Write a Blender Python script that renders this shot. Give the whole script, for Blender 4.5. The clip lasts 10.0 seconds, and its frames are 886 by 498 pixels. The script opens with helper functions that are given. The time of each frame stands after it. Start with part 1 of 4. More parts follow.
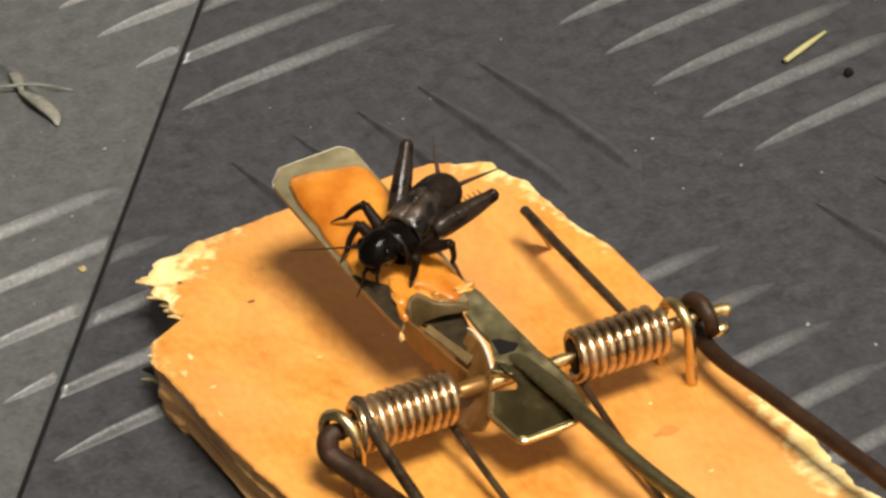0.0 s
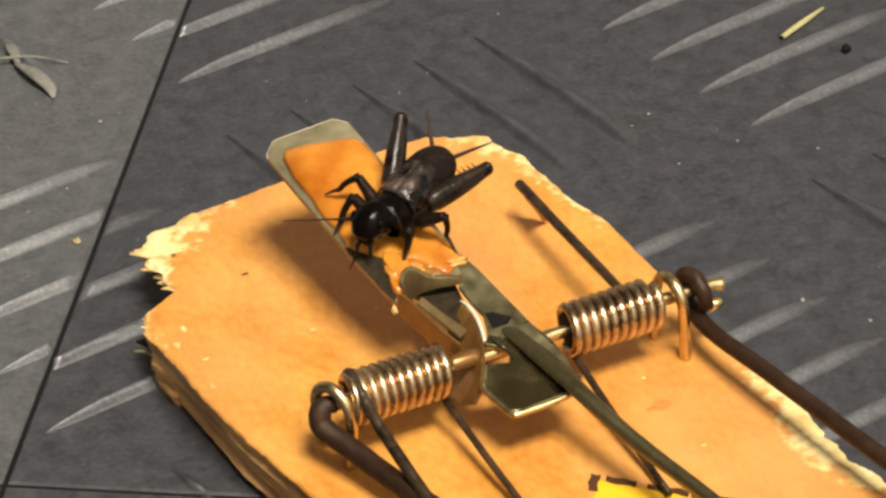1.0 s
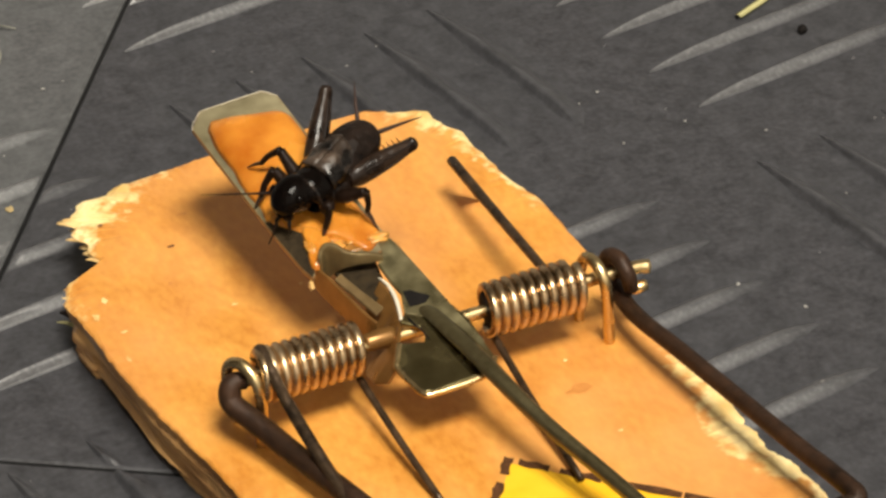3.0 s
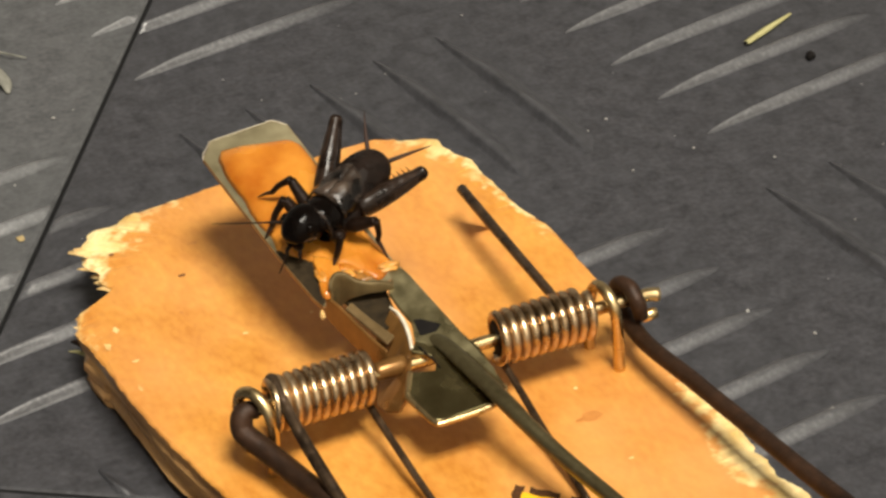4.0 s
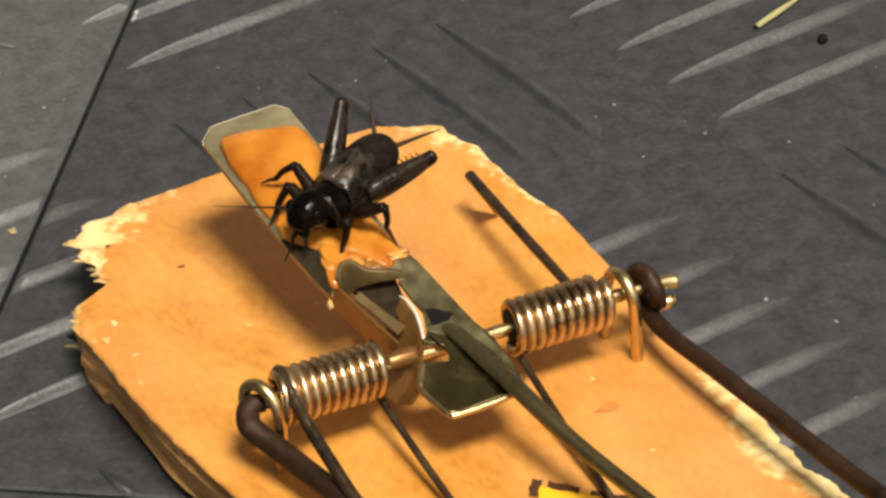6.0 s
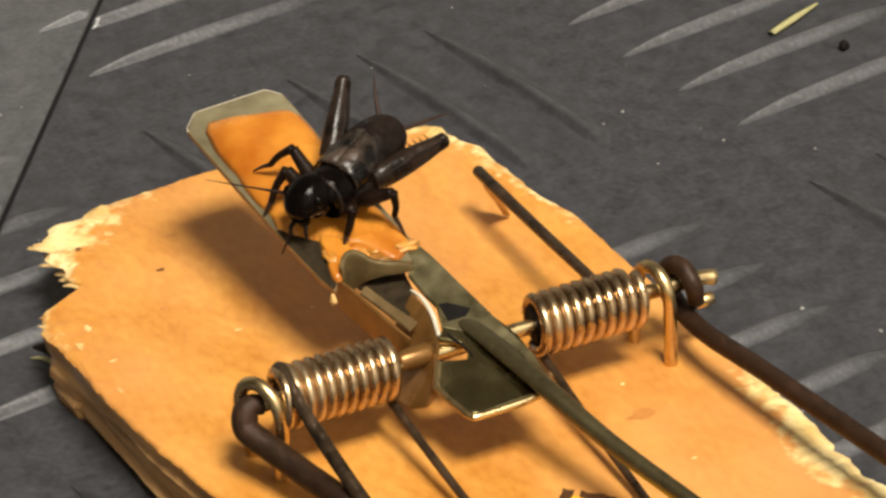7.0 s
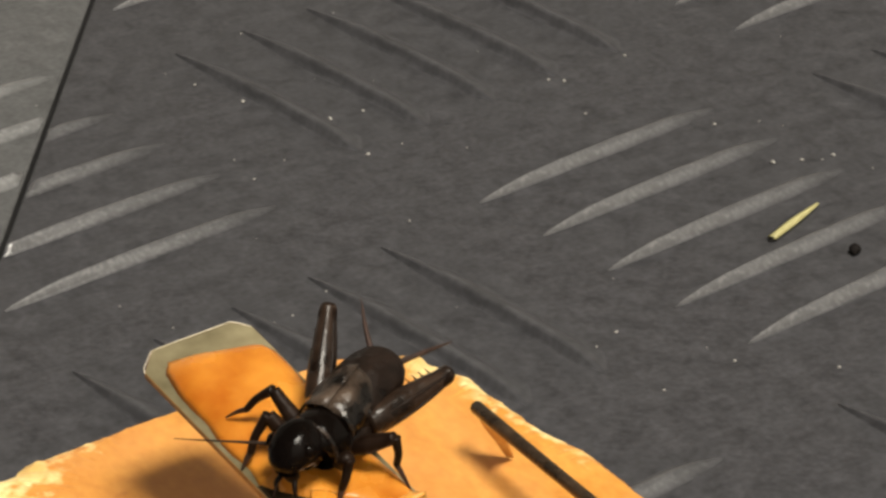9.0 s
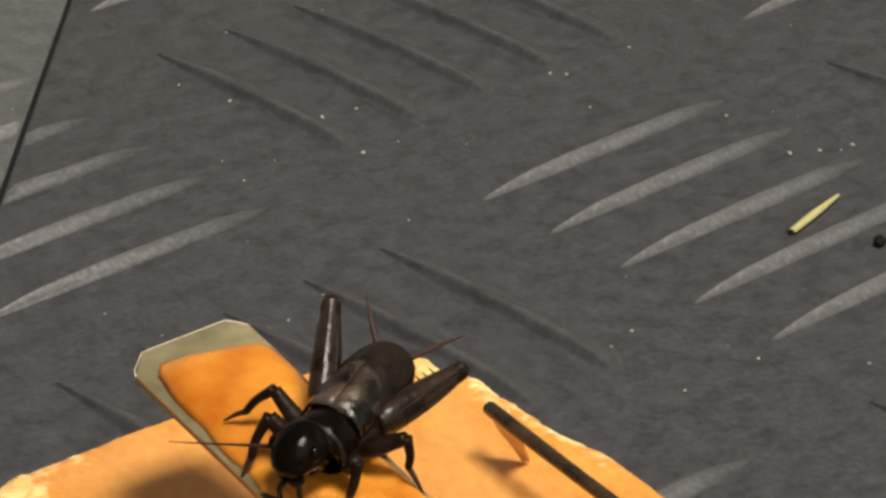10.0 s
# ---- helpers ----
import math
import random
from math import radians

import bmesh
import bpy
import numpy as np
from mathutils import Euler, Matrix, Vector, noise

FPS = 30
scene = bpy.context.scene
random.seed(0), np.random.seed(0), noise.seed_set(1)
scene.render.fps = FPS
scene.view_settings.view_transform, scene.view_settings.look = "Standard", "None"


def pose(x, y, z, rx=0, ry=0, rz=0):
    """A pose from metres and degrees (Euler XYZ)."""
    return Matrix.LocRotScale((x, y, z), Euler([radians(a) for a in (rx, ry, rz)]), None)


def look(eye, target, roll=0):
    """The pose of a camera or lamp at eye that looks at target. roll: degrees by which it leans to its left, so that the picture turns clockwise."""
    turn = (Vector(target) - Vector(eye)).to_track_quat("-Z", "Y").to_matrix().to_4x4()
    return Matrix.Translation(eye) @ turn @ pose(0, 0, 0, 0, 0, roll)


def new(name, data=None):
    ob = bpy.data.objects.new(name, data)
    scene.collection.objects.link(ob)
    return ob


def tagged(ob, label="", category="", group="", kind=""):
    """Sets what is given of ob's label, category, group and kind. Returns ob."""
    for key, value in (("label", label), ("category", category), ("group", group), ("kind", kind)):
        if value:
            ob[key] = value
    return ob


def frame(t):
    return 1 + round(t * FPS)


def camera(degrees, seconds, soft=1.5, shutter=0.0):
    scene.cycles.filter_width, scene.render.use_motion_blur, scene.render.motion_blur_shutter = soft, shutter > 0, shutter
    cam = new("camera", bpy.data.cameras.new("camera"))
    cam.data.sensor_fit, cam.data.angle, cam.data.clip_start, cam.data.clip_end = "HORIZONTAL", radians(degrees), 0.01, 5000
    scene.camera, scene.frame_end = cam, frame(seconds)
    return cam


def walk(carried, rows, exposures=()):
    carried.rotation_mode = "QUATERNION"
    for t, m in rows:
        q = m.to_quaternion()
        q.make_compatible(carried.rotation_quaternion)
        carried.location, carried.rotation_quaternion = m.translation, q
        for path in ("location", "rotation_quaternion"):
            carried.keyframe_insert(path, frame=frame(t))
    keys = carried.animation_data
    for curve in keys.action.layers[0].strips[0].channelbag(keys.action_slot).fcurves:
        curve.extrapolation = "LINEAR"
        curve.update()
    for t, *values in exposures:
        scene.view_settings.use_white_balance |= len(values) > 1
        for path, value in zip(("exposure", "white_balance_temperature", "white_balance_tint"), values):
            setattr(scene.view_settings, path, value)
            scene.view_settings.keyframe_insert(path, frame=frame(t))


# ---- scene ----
CM = 0.01

# ---- camera and its way ----
cam = camera(15.0, 10.0, soft=2.8, shutter=0.5)
PATH = [
    (0, (-0.10629, -0.22079, 0.19328), (-0.00408, 0.00556, 0.02500), -2.96),
    (0.5, (-0.10495, -0.22107, 0.19357), (-0.00296, 0.00531, 0.02521), -3.00),
    (1, (-0.10528, -0.22133, 0.19218), (-0.00402, 0.00452, 0.02265), -2.75),
    (1.5, (-0.10432, -0.22263, 0.19262), (-0.00397, 0.00365, 0.02312), -2.60),
    (2, (-0.10047, -0.22448, 0.19400), (-0.00278, 0.00293, 0.02447), -2.32),
    (2.5, (-0.09548, -0.22388, 0.18938), (0.00041, 0.00330, 0.01851), -2.27),
    (2.7, (-0.09176, -0.22337, 0.18896), (0.00322, 0.00378, 0.01755), -2.37),
    (3.8, (-0.09057, -0.22327, 0.19028), (0.00417, 0.00513, 0.02041), -2.69),
    (4, (-0.09138, -0.22340, 0.19039), (0.00320, 0.00512, 0.02058), -2.75),
    (4.5, (-0.09145, -0.22316, 0.19064), (0.00345, 0.00526, 0.02088), -2.74),
    (5, (-0.09224, -0.22284, 0.19078), (0.00280, 0.00514, 0.02051), -2.72),
    (5.5, (-0.09314, -0.22086, 0.18779), (0.00303, 0.00706, 0.01807), -2.75),
    (5.7, (-0.09243, -0.21919, 0.18655), (0.00401, 0.00829, 0.01639), -2.75),
    (6.8, (-0.09363, -0.19919, 0.16128), (0.01385, 0.03132, 0.00218), -1.92),
    (7, (-0.09564, -0.19539, 0.15508), (0.01507, 0.03524, -0.00161), -1.42),
    (7.2, (-0.09457, -0.18980, 0.15144), (0.01936, 0.04130, -0.00222), -0.87),
    (7.4, (-0.09480, -0.18472, 0.15130), (0.02272, 0.04643, 0.00044), -0.57),
    (7.5, (-0.09525, -0.18228, 0.15096), (0.02345, 0.04921, 0.00156), -0.58),
    (7.6, (-0.09506, -0.18072, 0.15059), (0.02412, 0.05157, 0.00281), -0.76),
    (7.7, (-0.09570, -0.17930, 0.15196), (0.02535, 0.05299, 0.00570), -0.70),
    (8, (-0.09532, -0.17490, 0.14830), (0.02879, 0.05702, 0.00404), -0.92),
    (8.5, (-0.09477, -0.16758, 0.14367), (0.03278, 0.06398, 0.00187), -1.05),
    (9, (-0.09237, -0.15886, 0.13777), (0.03763, 0.07211, -0.00277), -1.45),
    (9.5, (-0.09012, -0.15190, 0.13130), (0.04148, 0.07874, -0.00831), -2.13),
    (10, (-0.08861, -0.14710, 0.12739), (0.04441, 0.08416, -0.00981), -2.21),
]
walk(cam, [(t, look(eye, target, roll)) for t, eye, target, roll in PATH],
     [(0.0, 0.03), (2.0, 0.03), (2.5, -0.07), (4.0, -0.12), (5.5, -0.09), (7.0, -0.12), (7.5, 0.0), (8.0, 0.06), (8.5, 0.0), (9.0, -0.08), (10.0, -0.12)])

# ---- light ----
LAMP_COLOUR = (1.0, 0.93, 0.805)
LAMP_WATTS = 124.0
LAMP_AT = (0.0, -1.14, 2.30)
world = bpy.data.worlds.new("world")
scene.world = world
world.use_nodes = True
world.node_tree.nodes["Background"].inputs[0].default_value = (0.9, 0.95, 1.0, 1)
world.node_tree.nodes["Background"].inputs[1].default_value = 0.0
scene.view_settings.exposure = 0.0

lamp = new("ceiling_lamp_light", bpy.data.lights.new("ceiling_lamp_light", "AREA"))
lamp.data.shape, lamp.data.size, lamp.data.size_y = "RECTANGLE", 0.76, 0.62
lamp.data.energy, lamp.data.color = LAMP_WATTS, LAMP_COLOUR
lamp.matrix_world = look(LAMP_AT, (LAMP_AT[0], LAMP_AT[1], 0.0))


# ---- materials ----
def ramp_node(nodes, stops):
    n = nodes.new("ShaderNodeValToRGB")
    el = n.color_ramp.elements
    while len(el) < len(stops):
        el.new(0.5)
    for e, (pos, col) in zip(el, stops):
        e.position, e.color = pos, (*col, 1) if len(col) == 3 else col
    return n


def surface(name, low, high, rough=0.5, metal=0.0, grain=600.0, stain=60.0, bump=0.2, depth=0.0001,
            stretch=(1, 1, 1), spec=0.5, rough_var=0.1, coat=0.0, island=0.0, sss=0.0, weights=(0.5, 0.5), turn=0.0, span=(0.30, 0.70), ior=1.5):
    """A surface whose colour runs from low to high by fine grain and broad stains, with a little relief."""
    m = bpy.data.materials.new(name)
    m.use_nodes = True
    nt = m.node_tree
    nodes, links = nt.nodes, nt.links
    bsdf = nodes["Principled BSDF"]
    coord = nodes.new("ShaderNodeTexCoord")
    mapping = nodes.new("ShaderNodeMapping")
    mapping.inputs["Scale"].default_value = stretch
    mapping.inputs["Rotation"].default_value = (0, 0, radians(turn))
    links.new(coord.outputs["Object"], mapping.inputs["Vector"])
    fine, broad = nodes.new("ShaderNodeTexNoise"), nodes.new("ShaderNodeTexNoise")
    for n, s, d in ((fine, grain, 6), (broad, stain, 4)):
        n.inputs["Scale"].default_value, n.inputs["Detail"].default_value = s, d
        links.new(mapping.outputs["Vector"], n.inputs["Vector"])
    add = nodes.new("ShaderNodeMath")
    add.operation = "MULTIPLY"
    add.inputs[1].default_value = weights[0]
    links.new(fine.outputs["Fac"], add.inputs[0])
    both = nodes.new("ShaderNodeMath")
    both.operation = "MULTIPLY_ADD"
    both.inputs[1].default_value = weights[1]
    links.new(broad.outputs["Fac"], both.inputs[0])
    links.new(add.outputs[0], both.inputs[2])
    last = both
    if island:
        info = nodes.new("ShaderNodeObjectInfo")
        shift = nodes.new("ShaderNodeMath")
        shift.operation = "MULTIPLY_ADD"
        shift.inputs[1].default_value = island
        links.new(info.outputs["Random"], shift.inputs[0])
        links.new(both.outputs[0], shift.inputs[2])
        last = shift
    ramp = ramp_node(nodes, [(span[0], low), (span[1], high)])
    links.new(last.outputs[0], ramp.inputs["Fac"])
    links.new(ramp.outputs["Color"], bsdf.inputs["Base Color"])
    rr = nodes.new("ShaderNodeMapRange")
    rr.inputs["From Min"].default_value, rr.inputs["From Max"].default_value = 0.3, 0.7
    rr.inputs["To Min"].default_value, rr.inputs["To Max"].default_value = max(0.02, rough - rough_var), min(1, rough + rough_var)
    links.new(broad.outputs["Fac"], rr.inputs["Value"])
    links.new(rr.outputs["Result"], bsdf.inputs["Roughness"])
    b = nodes.new("ShaderNodeBump")
    b.inputs["Strength"].default_value, b.inputs["Distance"].default_value = bump, depth
    links.new(fine.outputs["Fac"], b.inputs["Height"])
    links.new(b.outputs["Normal"], bsdf.inputs["Normal"])
    bsdf.inputs["Metallic"].default_value = metal
    bsdf.inputs["Specular IOR Level"].default_value = spec
    bsdf.inputs["IOR"].default_value = ior
    bsdf.inputs["Coat Weight"].default_value = coat
    bsdf.inputs["Coat Roughness"].default_value = 0.15
    if sss:
        bsdf.inputs["Subsurface Weight"].default_value = sss
        bsdf.inputs["Subsurface Radius"].default_value = (1.0, 0.45, 0.15)
        bsdf.inputs["Subsurface Scale"].default_value = 0.0012
    return m


M_RUBBER = surface("dark_rubber", (0.0185, 0.0187, 0.0212), (0.0560, 0.0562, 0.0628), 0.54, grain=1500, stain=420, bump=0.22, depth=0.0001, spec=0.40, rough_var=0.04, weights=(0.5, 0.5), span=(0.32, 0.68))
M_RUBBER_PALE = surface("dusty_rubber", (0.0445, 0.0455, 0.0475), (0.102, 0.104, 0.107), 0.56, grain=1500, stain=420, bump=0.22, depth=0.0001, spec=0.42, rough_var=0.04, weights=(0.5, 0.5), span=(0.32, 0.68))


def sheen_on_crowns(m, sheen_colour, gloss, polish):
    """Rubber with the lamp's sheen painted paler, and smoother, on its bars' crowns."""
    nodes, links = m.node_tree.nodes, m.node_tree.links
    bsdf = nodes["Principled BSDF"]
    at, coord, nz = nodes.new("ShaderNodeAttribute"), nodes.new("ShaderNodeTexCoord"), nodes.new("ShaderNodeTexNoise")
    at.attribute_name = "sheen"
    nz.inputs["Scale"].default_value, nz.inputs["Detail"].default_value = 2200, 4
    links.new(coord.outputs["Object"], nz.inputs["Vector"])
    span = nodes.new("ShaderNodeMapRange")
    span.inputs["From Min"].default_value, span.inputs["From Max"].default_value = 0.46, 0.70
    span.inputs["To Min"].default_value, span.inputs["To Max"].default_value = 0.35, 1.0
    links.new(nz.outputs["Fac"], span.inputs["Value"])
    much = nodes.new("ShaderNodeMath")
    much.operation = "MULTIPLY"
    links.new(at.outputs["Fac"], much.inputs[0])
    links.new(span.outputs["Result"], much.inputs[1])
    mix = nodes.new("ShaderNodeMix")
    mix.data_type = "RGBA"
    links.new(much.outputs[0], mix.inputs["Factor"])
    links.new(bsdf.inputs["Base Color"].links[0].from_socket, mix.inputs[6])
    mix.inputs[7].default_value = (*sheen_colour, 1)
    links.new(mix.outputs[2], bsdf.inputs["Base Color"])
    rough = nodes.new("ShaderNodeMix")
    links.new(at.outputs["Fac"], rough.inputs["Factor"])
    links.new(bsdf.inputs["Roughness"].links[0].from_socket, rough.inputs[2])
    rough.inputs[3].default_value = polish
    links.new(rough.outputs[0], bsdf.inputs["Roughness"])
    shine = nodes.new("ShaderNodeMix")
    links.new(at.outputs["Fac"], shine.inputs["Factor"])
    shine.inputs[2].default_value, shine.inputs[3].default_value = bsdf.inputs["Specular IOR Level"].default_value, gloss
    links.new(shine.outputs[0], bsdf.inputs["Specular IOR Level"])


sheen_on_crowns(M_RUBBER, (0.132, 0.133, 0.139), 1.0, 0.38)
sheen_on_crowns(M_RUBBER_PALE, (0.200, 0.203, 0.209), 1.0, 0.38)
M_GAP = surface("dark_gap", (0.010, 0.010, 0.011), (0.018, 0.018, 0.018), 0.9, grain=900, stain=90)
M_WOOD = surface("varnished_wood", (0.45, 0.158, 0.018), (0.72, 0.355, 0.072), 0.42, grain=1300, stain=170, bump=0.30, depth=0.00006, stretch=(1, 0.55, 1), spec=0.40, weights=(0.40, 0.60))


def worn_wood():
    """Varnish that is worn to raw pale wood, and split sides in dark and pale layers."""
    nt = M_WOOD.node_tree
    nodes, links = nt.nodes, nt.links
    bsdf = nodes["Principled BSDF"]
    varnish = bsdf.inputs["Base Color"].links[0].from_socket
    coord = nodes.new("ShaderNodeTexCoord")

    def streaks(scale, stretch, low, high):
        mp, nz = nodes.new("ShaderNodeMapping"), nodes.new("ShaderNodeTexNoise")
        mp.inputs["Scale"].default_value = stretch
        nz.inputs["Scale"].default_value, nz.inputs["Detail"].default_value = scale, 6
        links.new(coord.outputs["Object"], mp.inputs["Vector"])
        links.new(mp.outputs["Vector"], nz.inputs["Vector"])
        r = ramp_node(nodes, [(0.32, low), (0.68, high)])
        links.new(nz.outputs["Fac"], r.inputs["Fac"])
        return nz, r

    raw_noise, raw = streaks(330, (1, 0.6, 1), (0.66, 0.42, 0.130), (0.92, 0.74, 0.38))
    side_noise, side = streaks(420, (0.5, 0.12, 2.6), (0.27, 0.125, 0.045), (0.78, 0.46, 0.18))
    edge_noise, _ = streaks(900, (1, 1, 1), (0, 0, 0), (1, 1, 1))

    def worn(name, colour, below, start, full):
        at = nodes.new("ShaderNodeAttribute")
        at.attribute_name = name
        shift = nodes.new("ShaderNodeMath")
        shift.operation = "ADD"
        links.new(at.outputs["Fac"], shift.inputs[0])
        links.new(edge_noise.outputs["Fac"], shift.inputs[1])
        span = nodes.new("ShaderNodeMapRange")
        span.inputs["From Min"].default_value, span.inputs["From Max"].default_value = start, full
        links.new(shift.outputs[0], span.inputs["Value"])
        mix = nodes.new("ShaderNodeMix")
        mix.data_type = "RGBA"
        links.new(span.outputs["Result"], mix.inputs["Factor"])
        links.new(below, mix.inputs[6])
        links.new(colour.outputs["Color"], mix.inputs[7])
        return mix.outputs[2]

    tint_noise, _ = streaks(75, (1, 0.6, 1), (0, 0, 0), (1, 1, 1))
    tint = ramp_node(nodes, [(0.42, (0, 0, 0)), (0.70, (0.62, 0.62, 0.62))])
    links.new(tint_noise.outputs["Fac"], tint.inputs["Fac"])
    pink = nodes.new("ShaderNodeMix")
    pink.data_type = "RGBA"
    links.new(tint.outputs["Color"], pink.inputs["Factor"])
    links.new(varnish, pink.inputs[6])
    pink.inputs[7].default_value = (0.66, 0.305, 0.108, 1)
    varnish = pink.outputs[2]
    links.new(worn("side", side, worn("raw", raw, varnish, 0.90, 1.14), 0.86, 1.24), bsdf.inputs["Base Color"])


worn_wood()
M_RAW = surface("raw_split_wood", (0.56, 0.30, 0.085), (0.90, 0.66, 0.30), 0.75, grain=900, stain=260, bump=1.0, depth=0.0005, stretch=(1, 0.35, 1), spec=0.3)
M_BRASS = surface("brassed_steel", (0.52, 0.37, 0.17), (0.74, 0.57, 0.30), 0.26, 1.0, grain=900, stain=260, bump=0.15, depth=0.00005)
M_COPPER = surface("coppered_spring_steel", (0.34, 0.225, 0.118), (0.70, 0.515, 0.315), 0.29, 1.0, grain=900, stain=300, bump=0.2, depth=0.00005, rough_var=0.12)
M_IRON = surface("dark_oxidised_wire", (0.018, 0.012, 0.0075), (0.125, 0.078, 0.044), 0.36, 0.5, grain=1000, stain=190, bump=0.6, depth=0.0003, spec=0.3, rough_var=0.14, weights=(0.4, 0.6), span=(0.36, 0.70))
M_HAMMER = surface("matte_red_brown_wire", (0.012, 0.006, 0.003), (0.050, 0.023, 0.011), 0.50, 0.25, grain=1000, stain=190, bump=0.5, depth=0.0003, spec=0.3, rough_var=0.12, weights=(0.4, 0.6), span=(0.36, 0.70))
M_STEEL = surface("olive_dark_steel", (0.115, 0.092, 0.042), (0.225, 0.188, 0.098), 0.34, 0.9, grain=1500, stain=120, bump=0.25, depth=0.00006, rough_var=0.08)
M_OLIVE = surface("olive_plated_sheet", (0.20, 0.160, 0.068), (0.38, 0.315, 0.155), 0.26, 1.0, grain=700, stain=220, bump=0.15, depth=0.00005, rough_var=0.12)
M_STAIN_SHADE = surface("dark_grease_and_shade", (0.010, 0.007, 0.004), (0.044, 0.030, 0.014), 0.70, 0.0, grain=1500, stain=500, bump=0.6, depth=0.0002, spec=0.12)
M_BROWN = surface("brown_stain", (0.44, 0.165, 0.034), (0.58, 0.25, 0.062), 0.45, grain=900, stain=300)
M_PLATE = surface("dull_plated_sheet", (0.24, 0.205, 0.112), (0.47, 0.41, 0.25), 0.38, 0.7, grain=700, stain=160, bump=0.2, depth=0.00006)
M_CHEESE = surface("orange_melted_cheese", (0.35, 0.087, 0.004), (0.64, 0.265, 0.034), 0.24, grain=260, stain=150, bump=0.4, depth=0.0006, spec=0.6, sss=0.12, weights=(0.3, 0.7), span=(0.36, 0.64))
M_SHELL = surface("black_chitin", (0.0018, 0.0013, 0.0011), (0.0045, 0.0029, 0.0022), 0.15, grain=650, stain=420, bump=0.55, depth=0.0003, spec=0.5, ior=1.17)
M_BODY = surface("dark_brown_chitin", (0.004, 0.0026, 0.0020), (0.020, 0.0120, 0.0085), 0.42, grain=900, stain=420, bump=0.8, depth=0.0004, spec=0.5, ior=1.22, rough_var=0.16)
M_WING = surface("wrinkled_brown_wing", (0.003, 0.0021, 0.0016), (0.080, 0.056, 0.041), 0.22, grain=620, stain=420, bump=0.65, depth=0.0007, ior=1.36, spec=0.5, rough_var=0.14, weights=(0.3, 0.7), span=(0.42, 0.66))
M_NECK = surface("glossy_brown_shield", (0.003, 0.002, 0.0015), (0.040, 0.026, 0.019), 0.20, grain=900, stain=520, bump=0.5, depth=0.0005, spec=0.5, ior=1.36, rough_var=0.10, weights=(0.3, 0.7), span=(0.42, 0.66))
M_LEG = surface("dark_leg_chitin", (0.0030, 0.0018, 0.0012), (0.019, 0.0098, 0.0060), 0.42, grain=800, stain=420, bump=0.7, depth=0.0003, spec=0.5, ior=1.20)
M_THIGH = surface("brown_grey_thigh_chitin", (0.0035, 0.0022, 0.0016), (0.034, 0.020, 0.013), 0.28, grain=900, stain=300, bump=0.5, depth=0.0003, stretch=(1, 1, 0.5), spec=0.5, ior=1.31, rough_var=0.10, weights=(0.35, 0.65), span=(0.38, 0.66))
M_FEELER = surface("red_brown_feeler", (0.012, 0.006, 0.004), (0.036, 0.014, 0.008), 0.5, grain=1700, stain=500, bump=0.4)
M_YELLOW = surface("yellow_print", (0.80, 0.40, 0.006), (0.88, 0.49, 0.018), 0.5, grain=500, stain=150, bump=0.1)
M_INK = surface("worn_black_ink", (0.020, 0.009, 0.005), (0.14, 0.060, 0.024), 0.7, grain=1600, stain=700, bump=0.1, spec=0.1)
M_RED = surface("red_print", (0.62, 0.05, 0.012), (0.75, 0.09, 0.02), 0.5, grain=500, stain=150, bump=0.1)
M_STRAW = surface("dry_straw", (0.31, 0.285, 0.12), (0.44, 0.41, 0.20), 0.6, grain=900, stain=300, bump=0.4)
M_HUSK = surface("dry_grey_plant", (0.085, 0.084, 0.070), (0.25, 0.245, 0.205), 0.8, grain=900, stain=300, bump=0.5)
M_SHEET_SHADE = surface("shaded_sheet_side", (0.20, 0.095, 0.030), (0.36, 0.19, 0.068), 0.42, 0.35, grain=900, stain=300, bump=0.3, depth=0.00006)
# The brown of the reflected wood is put into the flanges' colour.
M_FLANGE = surface("flange_with_painted_wood_reflection", (0.165, 0.078, 0.020), (0.30, 0.15, 0.043), 0.34, 0.55, grain=700, stain=200, bump=0.15, depth=0.00006)
M_ARM = surface("olive_gold_strip", (0.155, 0.100, 0.040), (0.30, 0.205, 0.095), 0.36, 0.6, grain=900, stain=300, bump=0.2, depth=0.00006)
M_CATCH = surface("golden_olive_sheet", (0.095, 0.066, 0.027), (0.205, 0.148, 0.066), 0.42, 0.6, grain=900, stain=260, bump=0.25, depth=0.00006)
M_SMEAR = surface("greasy_cheese_smear", (0.20, 0.080, 0.016), (0.46, 0.235, 0.060), 0.28, grain=700, stain=220, bump=0.3, depth=0.0002, spec=0.5, sss=0.1)
M_CURD = surface("pale_cheese_curd", (0.48, 0.19, 0.028), (0.74, 0.36, 0.075), 0.42, grain=600, stain=200, bump=0.4, depth=0.0003, sss=0.12)
# The pale base colour paints the glint on the sheet's worn edges.
M_EDGE = surface("worn_edge_with_glint", (0.62, 0.55, 0.42), (0.85, 0.78, 0.64), 0.48, 0.3, grain=900, stain=300, bump=0.1, depth=0.00005)
M_STRIP = surface("olive_satin_strip", (0.21, 0.178, 0.085), (0.46, 0.40, 0.225), 0.36, 0.9, grain=900, stain=420, bump=0.2, depth=0.00006, rough_var=0.12)
M_SPECK = surface("brown_speck", (0.12, 0.045, 0.014), (0.24, 0.095, 0.03), 0.6, grain=900, stain=300)
M_CRUMB = surface("pale_crumb", (0.21, 0.205, 0.19), (0.39, 0.38, 0.36), 0.7, grain=1500, stain=500, bump=0.5)
M_TAN = surface("tan_crumb", (0.30, 0.22, 0.09), (0.44, 0.34, 0.17), 0.7, grain=1500, stain=500, bump=0.5)
